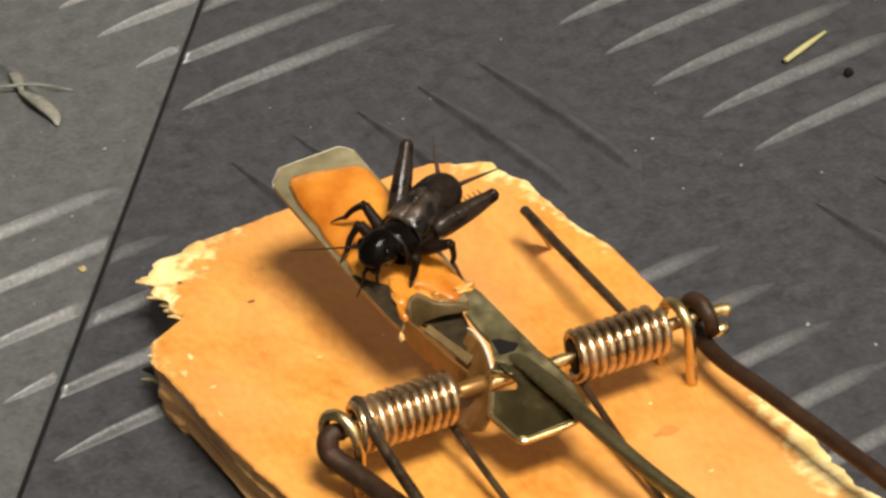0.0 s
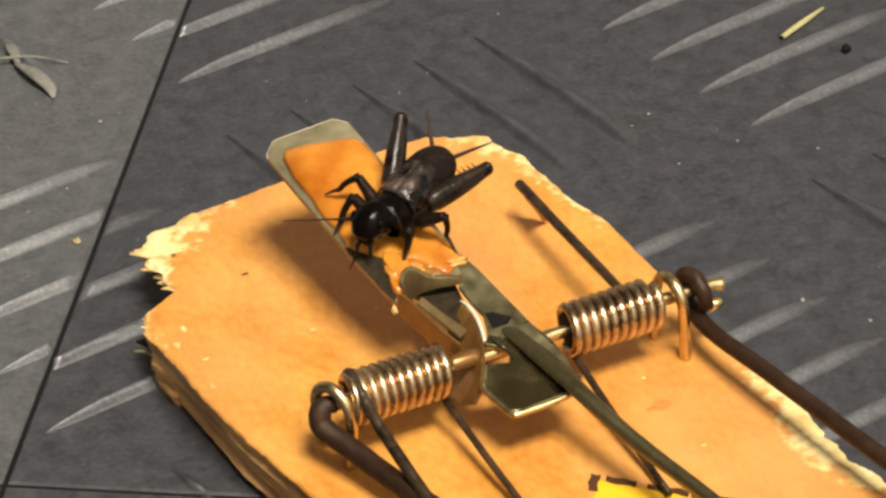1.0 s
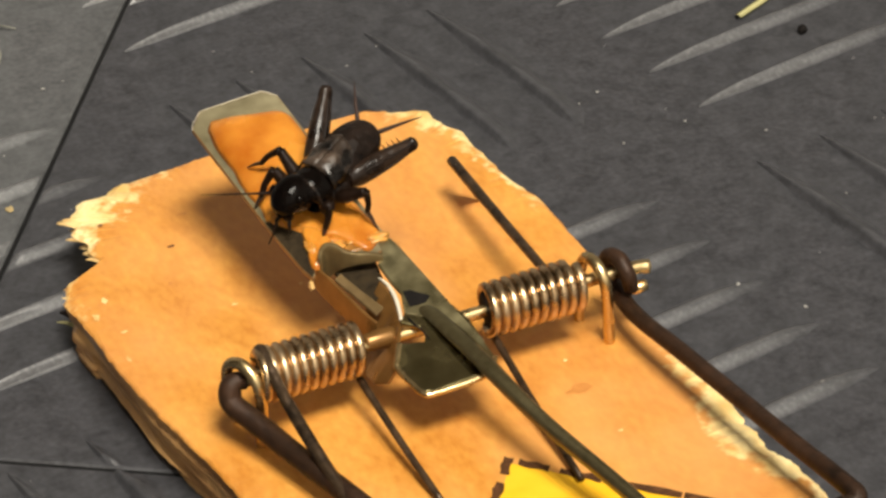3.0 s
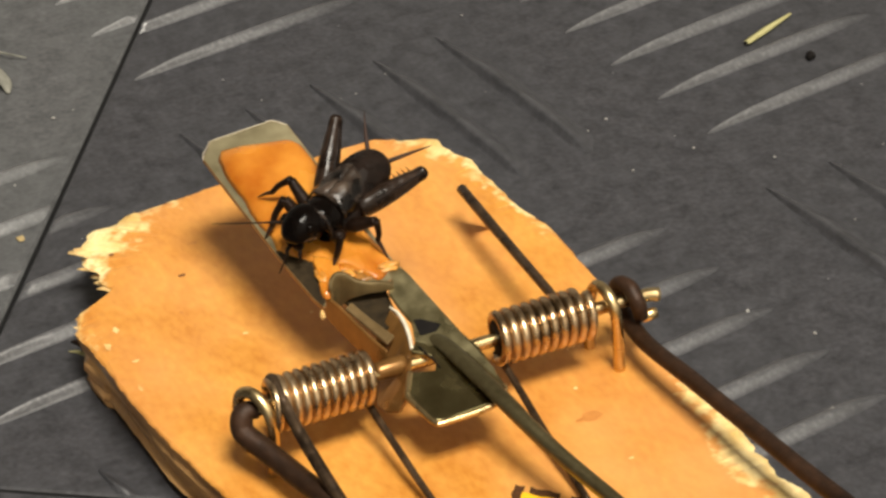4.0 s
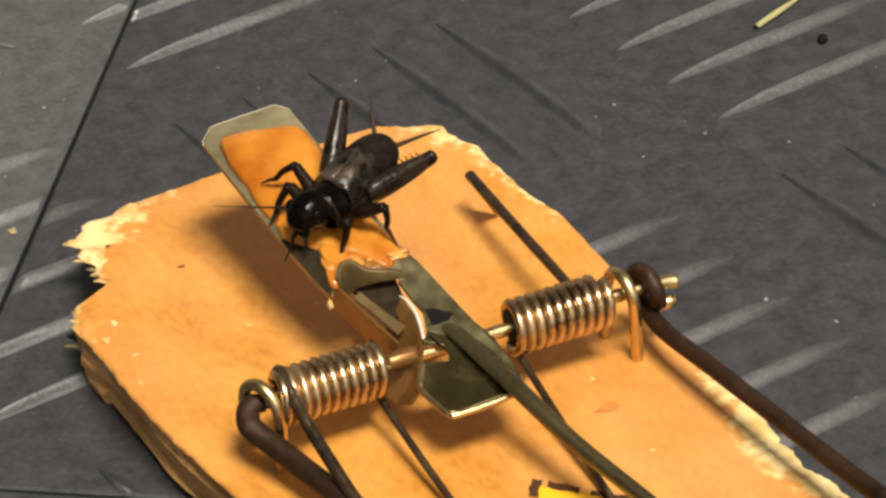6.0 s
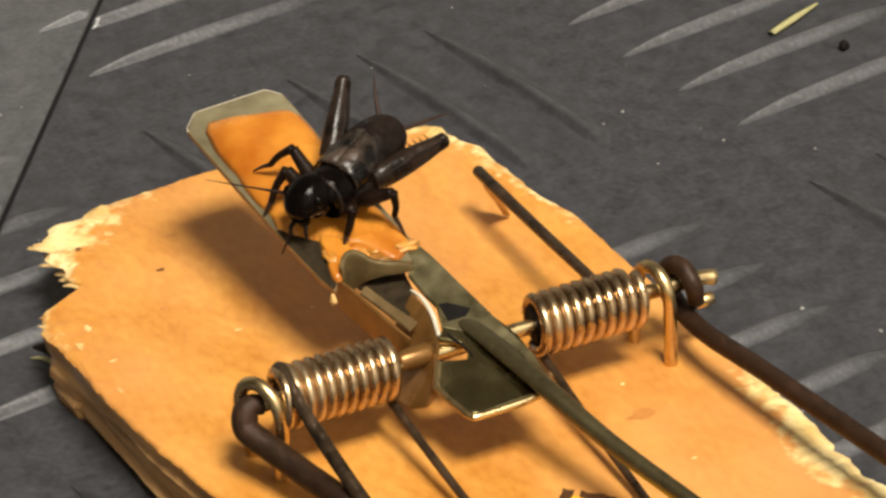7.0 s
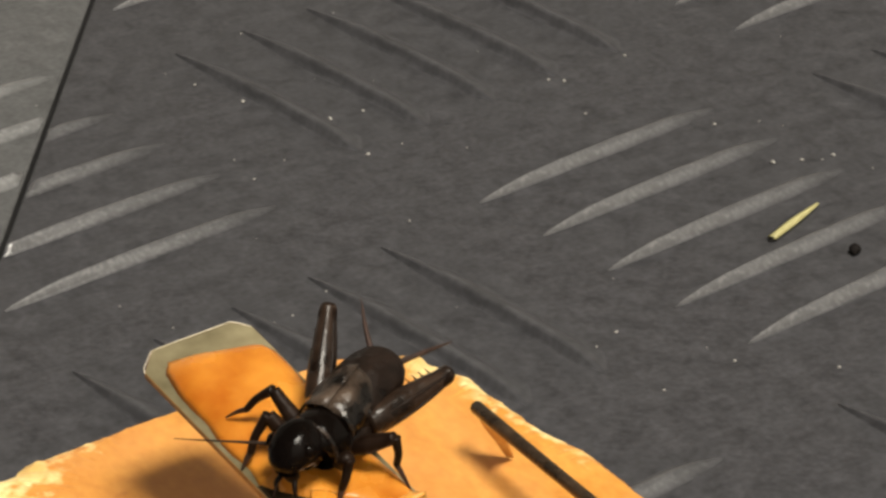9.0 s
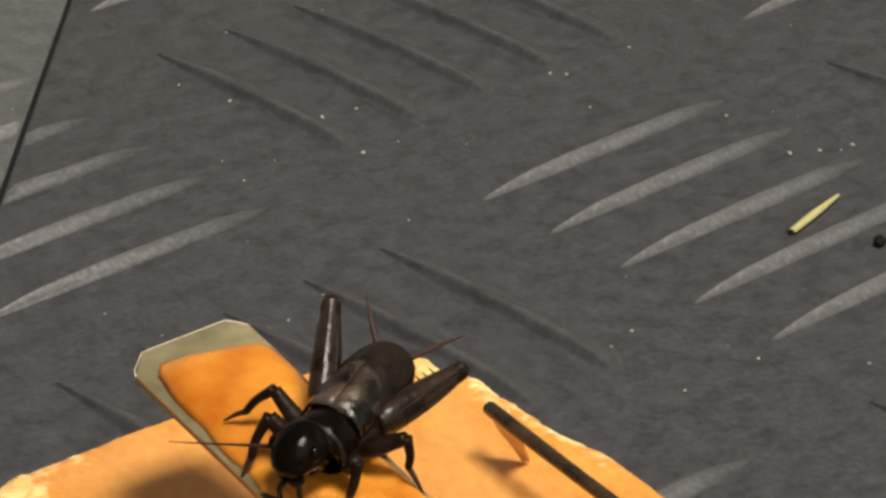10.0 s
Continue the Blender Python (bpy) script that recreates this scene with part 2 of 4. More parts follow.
# Black of the pellet, also of parts put in for shade.
M_PELLET_SHADE = surface("black_pellet_and_shade", (0.004, 0.0035, 0.0035), (0.012, 0.010, 0.009), 0.7, grain=1500, stain=500, bump=0.6, spec=0.1)
M_WALL = surface("painted_wall", (0.58, 0.56, 0.53), (0.64, 0.62, 0.59), 0.8, grain=90, stain=3, bump=0.1)
M_WALL_DARK = surface("dark_wall_for_bar_shade", (0.10, 0.095, 0.09), (0.14, 0.135, 0.13), 0.8, grain=90, stain=3, bump=0.1)
M_LAMP_FRAME = surface("white_lamp_frame", (0.75, 0.75, 0.75), (0.82, 0.82, 0.82), 0.4, grain=90, stain=9)
M_DIFFUSER = bpy.data.materials.new("lit_diffuser")
M_DIFFUSER.use_nodes = True
M_DIFFUSER.node_tree.nodes["Principled BSDF"].inputs["Emission Color"].default_value = (*LAMP_COLOUR, 1)
M_DIFFUSER.node_tree.nodes["Principled BSDF"].inputs["Emission Strength"].default_value = 8.0


# ---- builders; lengths in centimetres ----
def part(name, bm, material, parent=None, label="", smooth=True):
    me = bpy.data.meshes.new(name)
    bmesh.ops.scale(bm, vec=(CM, CM, CM), verts=bm.verts)
    bm.normal_update()
    bm.to_mesh(me)
    bm.free()
    for m in material if isinstance(material, (list, tuple)) else (material,):
        me.materials.append(m)
    if smooth:
        me.polygons.foreach_set("use_smooth", [True] * len(me.polygons))
    ob = new(name, me)
    if parent:
        ob.parent = parent
    if label:
        ob["label"] = label
    return ob


def thing(name, label, category, at=(0, 0, 0), group="", kind=""):
    ob = new(name)
    ob.location = Vector(at) * CM
    ob.empty_display_size = 0.005
    return tagged(ob, label, category, group, kind)


def glide(points, steps=6):
    """A smooth line through the points (vectors of any length)."""
    p = [np.array(q, float) for q in points]
    p = [2 * p[0] - p[1], *p, 2 * p[-1] - p[-2]]
    out = []
    for a, b, c, d in zip(p, p[1:], p[2:], p[3:]):
        for k in range(steps):
            u = k / steps
            out.append(0.5 * (2 * b + (c - a) * u + (2 * a - 5 * b + 4 * c - d) * u * u + (3 * b - a - 3 * c + d) * u**3))
    out.append(p[-2])
    return out


def tube(bm, points, radii, seg=10, steps=6, flat=1.0, up=None, close=True):
    """A round or flattened bar along the points; radii: one a point or one for all; flat: height over width."""
    n = len(points)
    radii = list(radii) if isinstance(radii, (list, tuple)) else [radii] * n
    flats = list(flat) if isinstance(flat, (list, tuple)) else [flat] * n
    line = glide([(*p, r, f) for p, r, f in zip(points, radii, flats)], steps) if steps > 1 else [np.array((*p, r, f)) for p, r, f in zip(points, radii, flats)]
    pts = [Vector(q[:3]) for q in line]
    side, rings = None, []
    for i, q in enumerate(line):
        ahead = (pts[min(i + 1, len(pts) - 1)] - pts[max(i - 1, 0)]).normalized()
        if up is not None:
            s = ahead.cross(Vector(up))
            side = s.normalized() if s.length > 1e-4 else (side or Vector((1, 0, 0)))
        elif side is None:
            side = ahead.cross(Vector((0, 0, 1)) if abs(ahead.z) < 0.9 else Vector((1, 0, 0))).normalized()
        else:
            side = (side - ahead * side.dot(ahead)).normalized()
        over = side.cross(ahead)
        r, f = max(q[3], 0.0005), q[4]
        rings.append([bm.verts.new(pts[i] + side * r * math.cos(2 * math.pi * k / seg) + over * r * f * math.sin(2 * math.pi * k / seg)) for k in range(seg)])
    for a, b in zip(rings, rings[1:]):
        for k in range(seg):
            bm.faces.new((a[k], a[(k + 1) % seg], b[(k + 1) % seg], b[k]))
    if close:
        bm.faces.new(rings[0][::-1])
        bm.faces.new(rings[-1])
    return bm


def bar(name, points, radii, material, parent, label="", **kw):
    bm = tube(bmesh.new(), points, radii, **kw)
    bmesh.ops.recalc_face_normals(bm, faces=bm.faces)
    return part(name, bm, material, parent, label)


def sheet(bm, outline, height, thick, bulge=0.0):
    """A flat sheet cut to the outline; height(x, y) is its upper side."""
    top = [bm.verts.new((x, y, height(x, y))) for x, y in outline]
    low = [bm.verts.new((x, y, height(x, y) - thick)) for x, y in outline]
    bm.faces.new(top)
    bm.faces.new(low[::-1])
    for i in range(len(top)):
        j = (i + 1) % len(top)
        bm.faces.new((top[i], low[i], low[j], top[j]))
    bmesh.ops.recalc_face_normals(bm, faces=bm.faces)
    return bm


def softened(bm, width, segments=2):
    bmesh.ops.bevel(bm, geom=[e for e in bm.edges if e.calc_face_angle(0) > 0.6], offset=width, segments=segments, affect="EDGES", profile=0.5, clamp_overlap=True)
    return bm


def blob(bm, centre, size, rough=0.25, seed=0, u=10, v=7):
    """A small uneven lump."""
    made = bmesh.ops.create_uvsphere(bm, u_segments=u, v_segments=v, radius=1.0)["verts"]
    for w in made:
        k = 1 + rough * noise.noise(w.co * 1.7 + Vector((seed * 3.1, seed * 1.7, 0)))
        w.co = Vector(centre) + Vector((w.co.x * size[0], w.co.y * size[1], w.co.z * size[2])) * k
    return bm


# ---- the room ----
ROOM = 210.0
HIGH = 240.0


def slab(name, low, high, material, label, category):
    bm = bmesh.new()
    bmesh.ops.create_cube(bm, size=1)
    for v in bm.verts:
        v.co = Vector([(low[k] + high[k]) / 2 + v.co[k] * (high[k] - low[k]) for k in range(3)])
    ob = part(name, bm, material, smooth=False)
    return tagged(ob, label, category, kind="structure")


slab("wall_north", (-ROOM, ROOM, -2), (ROOM, ROOM + 12, HIGH), M_WALL, "plain grey painted wall of the room", "wall")
slab("wall_south", (-ROOM, -ROOM - 12, -2), (ROOM, -ROOM, HIGH), M_WALL, "plain grey painted wall of the room", "wall")
slab("wall_east", (ROOM, -ROOM, -2), (ROOM + 12, ROOM, HIGH), M_WALL, "plain grey painted wall of the room", "wall")
# Unseen wall, made dark so that the bars' west flanks reflect little light.
slab("wall_west", (-ROOM - 12, -ROOM, -2), (-ROOM, ROOM, HIGH), M_WALL_DARK, "plain unseen wall, made dark to keep the floor bars' flanks dark", "wall")
slab("ceiling", (-ROOM - 12, -ROOM - 12, HIGH), (ROOM + 12, ROOM + 12, HIGH + 10), M_WALL, "plain grey painted ceiling", "ceiling")

ceiling_light = thing("ceiling_light", "flat square lit ceiling lamp panel", "lamp", (LAMP_AT[0] * 100, LAMP_AT[1] * 100, HIGH))
bm = bmesh.new()
for x0, x1, y0, y1 in ((-41, -38, -34, 34), (38, 41, -34, 34), (-38, 38, -34, -31), (-38, 38, 31, 34)):
    made = bmesh.ops.create_cube(bm, size=1)["verts"]
    for v in made:
        v.co = Vector(((x0 + x1) / 2 + v.co.x * (x1 - x0), (y0 + y1) / 2 + v.co.y * (y1 - y0), -4 + v.co.z * 8))
part("frame", bm, M_LAMP_FRAME, ceiling_light, smooth=False)
bm = bmesh.new()
made = bmesh.ops.create_cube(bm, size=1)["verts"]
for v in made:
    v.co = Vector((v.co.x * 76, v.co.y * 62, -4 + v.co.z * 4))
part("diffuser", bm, M_DIFFUSER, ceiling_light, "glowing white diffuser", smooth=False)

# ---- the floor: four rubber tiles with raised bars ----
SEAM_AT = Vector((-1.00, 6.98, 0))
SEAM_WAY = Vector((0.548, 0.8366, 0)).normalized()      # along the long joint
CROSS_WAY = Vector((0.8366, -0.548, 0)).normalized()    # along the cross joint
CORNER = Vector((-2.57, 0.86, 0)) + CROSS_WAY * (SEAM_AT - Vector((-2.57, 0.86, 0))).dot(CROSS_WAY)
TILE_THICK = 0.6
GAP = 0.024
FAR = 200.0
BAR_TURN = math.radians(9.6)
E1 = Vector((math.cos(BAR_TURN), math.sin(BAR_TURN), 0))
E2 = Vector((-math.sin(BAR_TURN), math.cos(BAR_TURN), 0))

floor = slab("floor", (-ROOM, -ROOM, -3), (ROOM, ROOM, -TILE_THICK), M_GAP, "dark floor under rubber tiles with raised bars", "floor")


def tile(sx, sy, material, label):
    """One tile from the corner of the joints outwards; sx along CROSS_WAY, sy along SEAM_WAY."""
    bm = bmesh.new()
    cuts = [0.0, 4.0, 9.0, 18.0, 40.0, 90.0, FAR]
    g = [[bm.verts.new(CORNER + CROSS_WAY * sx * (a + GAP) + SEAM_WAY * sy * (b + GAP)) for b in cuts] for a in cuts]
    for i in range(len(cuts) - 1):
        for j in range(len(cuts) - 1):
            bm.faces.new((g[i][j], g[i + 1][j], g[i + 1][j + 1], g[i][j + 1]))
    rim = [e for e in bm.edges if e.is_boundary]
    ext = bmesh.ops.extrude_edge_only(bm, edges=rim)["geom"]
    for v in ext:
        if isinstance(v, bmesh.types.BMVert):
            v.co.z = -TILE_THICK
    bmesh.ops.recalc_face_normals(bm, faces=bm.faces)
    if bm.faces[0].normal.z < 0:
        bmesh.ops.reverse_faces(bm, faces=bm.faces)
    bmesh.ops.bevel(bm, geom=[e for e in bm.edges if e.calc_face_angle(0) > 0.8 and e.verts[0].co.z > -0.01 and e.verts[1].co.z > -0.01], offset=0.02, segments=1, affect="EDGES")
    # Side faces get a dark colour for the shade in the joint.
    for f in bm.faces:
        f.material_index = 1 if abs(f.normal.z) < 0.2 else 0
    return part("tile", bm, [material, M_GAP], floor, label, smooth=False)


TILES = {
    (1, 1): tile(1, 1, M_RUBBER, "dark grey rubber floor tile"),
    (-1, 1): tile(-1, 1, M_RUBBER_PALE, "paler dusty grey rubber floor tile"),
    (1, -1): tile(1, -1, M_RUBBER, "dark grey rubber floor tile"),
    (-1, -1): tile(-1, -1, M_RUBBER, "dark grey rubber floor tile"),
}


RIB_LONG, RIB_CUTS, RIB_ACROSS = 2.92, 16, 12


def add_rib(bm, at, way, broad):
    """A raised bar: a soft long mound that starts sharp and sinks back into the tile; the cross bars have a steeper flank."""
    flank, back, foot = (0.150, 0.130, 0.075) if broad else (0.082, 0.240, 0.0)
    across = Vector((-way.y, way.x, 0))
    sheen = bm.verts.layers.float.get("sheen") or bm.verts.layers.float.new("sheen")
    rows = []
    for i in range(RIB_CUTS + 1):
        u = (i / RIB_CUTS) ** 1.35
        grow = (0.15 + 0.85 * min(1.0, u / (0.58 if broad else 0.30))) * min(1.0, (u + 0.004) / 0.025) ** 0.5 * min(1.0, (1.006 - u) / (0.16 if broad else 0.10)) ** 0.5
        high = (0.092 if broad else 0.104) * min(1.0, (u + 0.012) / (0.20 if broad else 0.36)) ** 0.65 * min(1.0, (1.0 - u) / (0.62 if broad else 0.20)) ** 0.62
        row = []
        for k in range(RIB_ACROSS + 1):
            y = 2 * k / RIB_ACROSS - 1
            rise = 0.5 + 0.5 * math.cos(math.pi * y)
            y = -foot + grow * (foot + y * (flank if y < 0 else back))
            v = bm.verts.new(at + way * ((u - 0.505) * RIB_LONG) + across * y + Vector((0, 0, rise * high - 0.0015)))
            # Painted sheen: strong on the lit bars, strongest at their tips, faint on cross bars.
            v[sheen] = (1.5 - 0.75 * u if broad else 0.12) * rise ** 0.5 * min(1.0, high / 0.05)
            row.append(v)
        rows.append(row)
    for a, b in zip(rows, rows[1:]):
        for k in range(RIB_ACROSS):
            bm.faces.new((a[k], b[k], b[k + 1], a[k + 1]))


def tile_side(p):
    d = p - CORNER
    return d.dot(CROSS_WAY), d.dot(SEAM_WAY)


CELL_U, CELL_V = 4.29, 4.54
PALE_SHIFT = E1 * 0.08 + E2 * 0.25      # the dusty tile was laid a little off the pattern of the others
rib_mesh = {}
far_bars = bmesh.new()
for ci in range(-8, 9):
    for cj in range(-8, 9):
        along_u = (ci + cj) % 2 == 0
        for k in range(-2, 3):
            if along_u:
                u, v = 6.86 + ci * CELL_U, 4.88 + cj * (CELL_V + 0.06) + k * 0.858
            else:
                u, v = 6.86 + ci * CELL_U + k * 0.812, 4.98 + cj * CELL_V
            way = E1 if along_u else -E2
            near = -4 <= ci <= 2 and -3 <= cj <= 3
            for (tx, ty), owner in TILES.items():
                at = E1 * u + E2 * v + (PALE_SHIFT if (tx, ty) == (-1, 1) else Vector((0, 0, 0)))
                sx, sy = tile_side(at)
                reach = 1.7
                if sx * tx < -reach or sy * ty < -reach:
                    continue
                crossing = abs(sx) < reach or abs(sy) < reach
                if not near:
                    if not crossing:
                        add_rib(far_bars, at, way, along_u)
                    continue
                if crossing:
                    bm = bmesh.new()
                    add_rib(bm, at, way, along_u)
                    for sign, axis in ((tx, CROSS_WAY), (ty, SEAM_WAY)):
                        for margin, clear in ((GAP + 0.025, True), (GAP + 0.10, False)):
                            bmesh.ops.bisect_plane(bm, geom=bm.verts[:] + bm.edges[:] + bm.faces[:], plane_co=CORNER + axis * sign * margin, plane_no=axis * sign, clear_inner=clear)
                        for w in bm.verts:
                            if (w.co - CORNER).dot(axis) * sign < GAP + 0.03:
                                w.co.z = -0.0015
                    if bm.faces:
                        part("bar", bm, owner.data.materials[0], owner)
                    else:
                        bm.free()
                    continue
                key = (owner.data.materials[0].name, along_u)
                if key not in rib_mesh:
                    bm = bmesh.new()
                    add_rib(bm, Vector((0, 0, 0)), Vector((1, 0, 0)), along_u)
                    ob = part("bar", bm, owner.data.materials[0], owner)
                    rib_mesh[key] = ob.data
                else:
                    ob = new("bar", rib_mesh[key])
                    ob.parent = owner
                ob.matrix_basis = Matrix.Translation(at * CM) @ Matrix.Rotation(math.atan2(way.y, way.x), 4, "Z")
tagged(part("far_bars", far_bars, M_RUBBER, floor, "raised bars of the farther rubber tiles"), kind="stuff")

# ---- the mousetrap ----
WOOD_TOP = 0.70
trap = thing("mousetrap", "set spring mousetrap with worn varnished wooden base on rubber tiles", "mousetrap")

# The base: its plan, corner by corner, and how wide the raw split edge is there.
PLAN = [(-0.20, 4.45, 0.05), (-0.88, 4.41, 0.14), (-1.40, 4.40, 0.40), (-1.84, 4.27, 0.66), (-2.10, 4.09, 0.62), (-1.99, 3.90, 0.46), (-2.11, 3.78, 0.30),
        (-2.02, 3.56, 0.22), (-2.05, 3.38, 0.12), (-2.00, 3.20, 0.08), (-2.14, 3.10, 0.06), (-2.42, 2.96, 0.13), (-2.54, 2.68, 0.15), (-2.48, 2.24, 0.09), (-2.45, 1.62, 0.05), (-2.38, 0.90, 0.05),
        (-2.27, 0.30, 0.06), (-2.16, -0.30, 0.09), (-2.07, -0.96, 0.10), (-1.98, -1.9, 0.08), (-1.95, -3.2, 0.05), (-1.95, -5.35, 0.05), (2.44, -5.35, 0.05), (2.44, -3.6, 0.12),
        (2.43, -2.86, 0.20), (2.39, -2.40, 0.26), (2.31, -2.12, 0.30), (2.28, -1.72, 0.31), (2.32, -1.35, 0.28), (2.31, -0.86, 0.21), (2.23, -0.15, 0.12), (2.22, 0.8, 0.05), (2.18, 1.5, 0.06),
        (2.18, 2.25, 0.09), (2.06, 2.75, 0.17), (2.03, 3.14, 0.15), (2.00, 3.68, 0.17), (1.90, 3.92, 0.21), (1.86, 4.24, 0.27), (1.54, 4.38, 0.19), (1.27, 4.48, 0.06), (0.42, 4.44, 0.04)]


def wooden_base():
    ring = []
    n = len(PLAN)
    for i in range(n):
        a, b = Vector(PLAN[i]), Vector(PLAN[(i + 1) % n])
        steps = max(2, int((b - a).xy.length / 0.04))
        for k in range(steps):
            ring.append(a.lerp(b, k / steps))
    m = len(ring)
    bm = bmesh.new()
    raw = bm.verts.layers.float.new("raw")
    side = bm.verts.layers.float.new("side")
    rows, links_in = [], []
    # how far in by the width of the worn edge, how far down, how raw, how much side
    levels = [(2.2, 0, 0.0, 0), (1.3, 0, 0.35, 0), (0.7, 0.010, 1.0, 0), (0.25, 0.030, 1.2, 0), (0.0, 0.060, 1.2, 0.20), (None, 0.13, 0.3, 0.7)] + [(None, 0.16 + 0.06 * k, 0.0, 1.0) for k in range(1, 10)]
    for j, (inward, drop, how_raw, how_side) in enumerate(levels):
        row = []
        for i in range(m):
            p = ring[i]
            w = p.z * (0.75 + 0.5 * noise.noise(Vector((p.x * 3, p.y * 3, 5.0))))
            mid = Vector((max(-0.8, min(0.6, p.x)), max(-4.4, min(3.2, p.y))))
            out = (p.xy - mid).normalized()
            rag = noise.noise(Vector((p.x * 6, p.y * 6, 0.3))) * 0.030 + noise.noise(Vector((p.x * 19, p.y * 19, 4.0))) * 0.022
            rag *= 0.3 + 0.7 * min(1.0, 4 * w)
            fibre = noise.noise(Vector((p.x * 14, p.y * 14, 2.0 + j)))
            if inward is not None:
                inset = w * inward if inward < 1 else (1.1 * p.z + 0.34) if inward > 2 else (0.85 * p.z + 0.20)
                off = -inset + rag * (1 - min(1, inward)) * (1 + 1.5 * w)
                z = WOOD_TOP - drop * (0.5 + 2.6 * w) + fibre * w * 0.10 * (1 if 0 < inward < 1 else 0)
            else:
                off = rag * 0.5 - 0.015 + noise.noise(Vector((p.x * 1.3, p.y * 1.3, drop * 13))) * 0.055 + (0.020 if j % 3 == 0 else -0.012)
                if p.x < -1.9:
                    off -= 0.16 * drop
                if p.x < -1.3 and p.y > 3.05:
                    off -= 0.95 * min(1.0, max(0.0, drop - 0.1) * 5) * min(1.0, (-1.3 - p.x) * 2.5)
                if p.x < -2.2 and p.y > 2.3 and drop > 0.45:
                    off += 0.05
                z = WOOD_TOP - drop
            v = bm.verts.new((p.x + out.x * off, p.y + out.y * off, max(0.0, z)))
            v[raw] = how_raw * min(1.0, 0.12 + 3.0 * w) * (1.0 if p.x > 0 else 0.66 + 0.75 * noise.noise(Vector((p.x * 1.7 + j * 0.25, p.y * 1.7, 8.0))))
            v[side] = how_side
            row.append(v)
        rows.append(row)
    for a, b in zip(rows, rows[1:]):
        for i in range(m):
            k = (i + 1) % m
            bm.faces.new((a[i], a[k], b[k], b[i]))
    core = []
    for p in ring:
        mid = (max(-0.8, min(0.6, p.x)), max(-4.4, min(3.2, p.y)))
        if not core or (core[-1].co.xy - Vector(mid)).length > 1e-5:
            core.append(bm.verts.new((*mid, WOOD_TOP)))
        i = len(core) - 1
        links_in.append(i)
    for i in range(m):
        k = (i + 1) % m
        a, b = core[links_in[i]], core[links_in[k]]
        bm.faces.new((rows[0][k], rows[0][i], a, b) if a is not b else (rows[0][k], rows[0][i], a))
    bm.faces.new(core)
    bm.faces.new(rows[-1])
    bmesh.ops.recalc_face_normals(bm, faces=bm.faces)
    return bm


base = part("wooden_base", wooden_base(), M_WOOD, trap, "orange varnished wood with split raw edges", smooth=False)

# Torn slivers at the split corner and loose fibres along the worn edges
rng = random.Random(4)


def sliver(root, tip, width, thick=0.022, material=None):
    root, tip = Vector(root), Vector(tip)
    mid = root.lerp(tip, 0.55) + Vector((0.01, 0.01, 0.012))
    bar("splinter", [root, mid, tip], [width, width * 0.75, width * 0.22], material or M_RAW, base, "pale torn wood sliver", seg=6, steps=3, flat=thick / width, up=(0, 0, 1))


sliver((-1.80, 3.72, 0.655), (-2.14, 4.10, 0.60), 0.11)
sliver((-1.82, 3.62, 0.630), (-2.05, 3.98, 0.56), 0.08)
sliver((-1.88, 3.52, 0.635), (-2.15, 3.80, 0.59), 0.07)
sliver((-1.86, 3.46, 0.600), (-2.05, 3.72, 0.52), 0.11)
sliver((-1.92, 3.34, 0.610), (-2.06, 3.58, 0.54), 0.10)
sliver((-1.95, 3.20, 0.630), (-2.10, 3.37, 0.61), 0.05)
sliver((-1.97, 3.16, 0.560), (-2.10, 3.30, 0.50), 0.050)
sliver((-2.36, 2.98, 0.15), (-2.51, 3.16, 0.14), 0.030, 0.02, M_STRAW)
sliver((-2.30, 3.02, 0.20), (-2.44, 3.27, 0.16), 0.060, 0.07, M_BODY)
for x0, y0, x1, y1, dx, dy, count, lo, hi, ln in ((-1.80, 4.29, -2.10, 4.10, -0.6, 0.5, 2, 0.58, 0.66, 0.04), (-2.40, 2.98, -2.52, 2.72, -0.7, 0.6, 4, 0.58, 0.66, 0.06),
                                                  (1.70, 4.26, 1.92, 3.90, 0.6, 0.5, 4, 0.60, 0.66, 0.04), (2.20, -1.2, 2.28, -2.9, 0.9, 0.1, 6, 0.52, 0.60, 0.05)):
    for k in range(count):
        u = (k + rng.random()) / count
        p = Vector((x0 + (x1 - x0) * u, y0 + (y1 - y0) * u, rng.uniform(lo, hi)))
        d = Vector((dx + rng.uniform(-0.3, 0.3), dy + rng.uniform(-0.3, 0.3), rng.uniform(-0.25, 0.15))).normalized()
        size = ln * rng.uniform(0.35, 1.0)
        bar("splinter", [p - d * 0.12, p + d * size * 0.5, p + d * size], [rng.uniform(0.012, 0.02), rng.uniform(0.008, 0.014), 0.003], M_RAW, base, "pale wood fibre", seg=5, steps=2, flat=0.5)

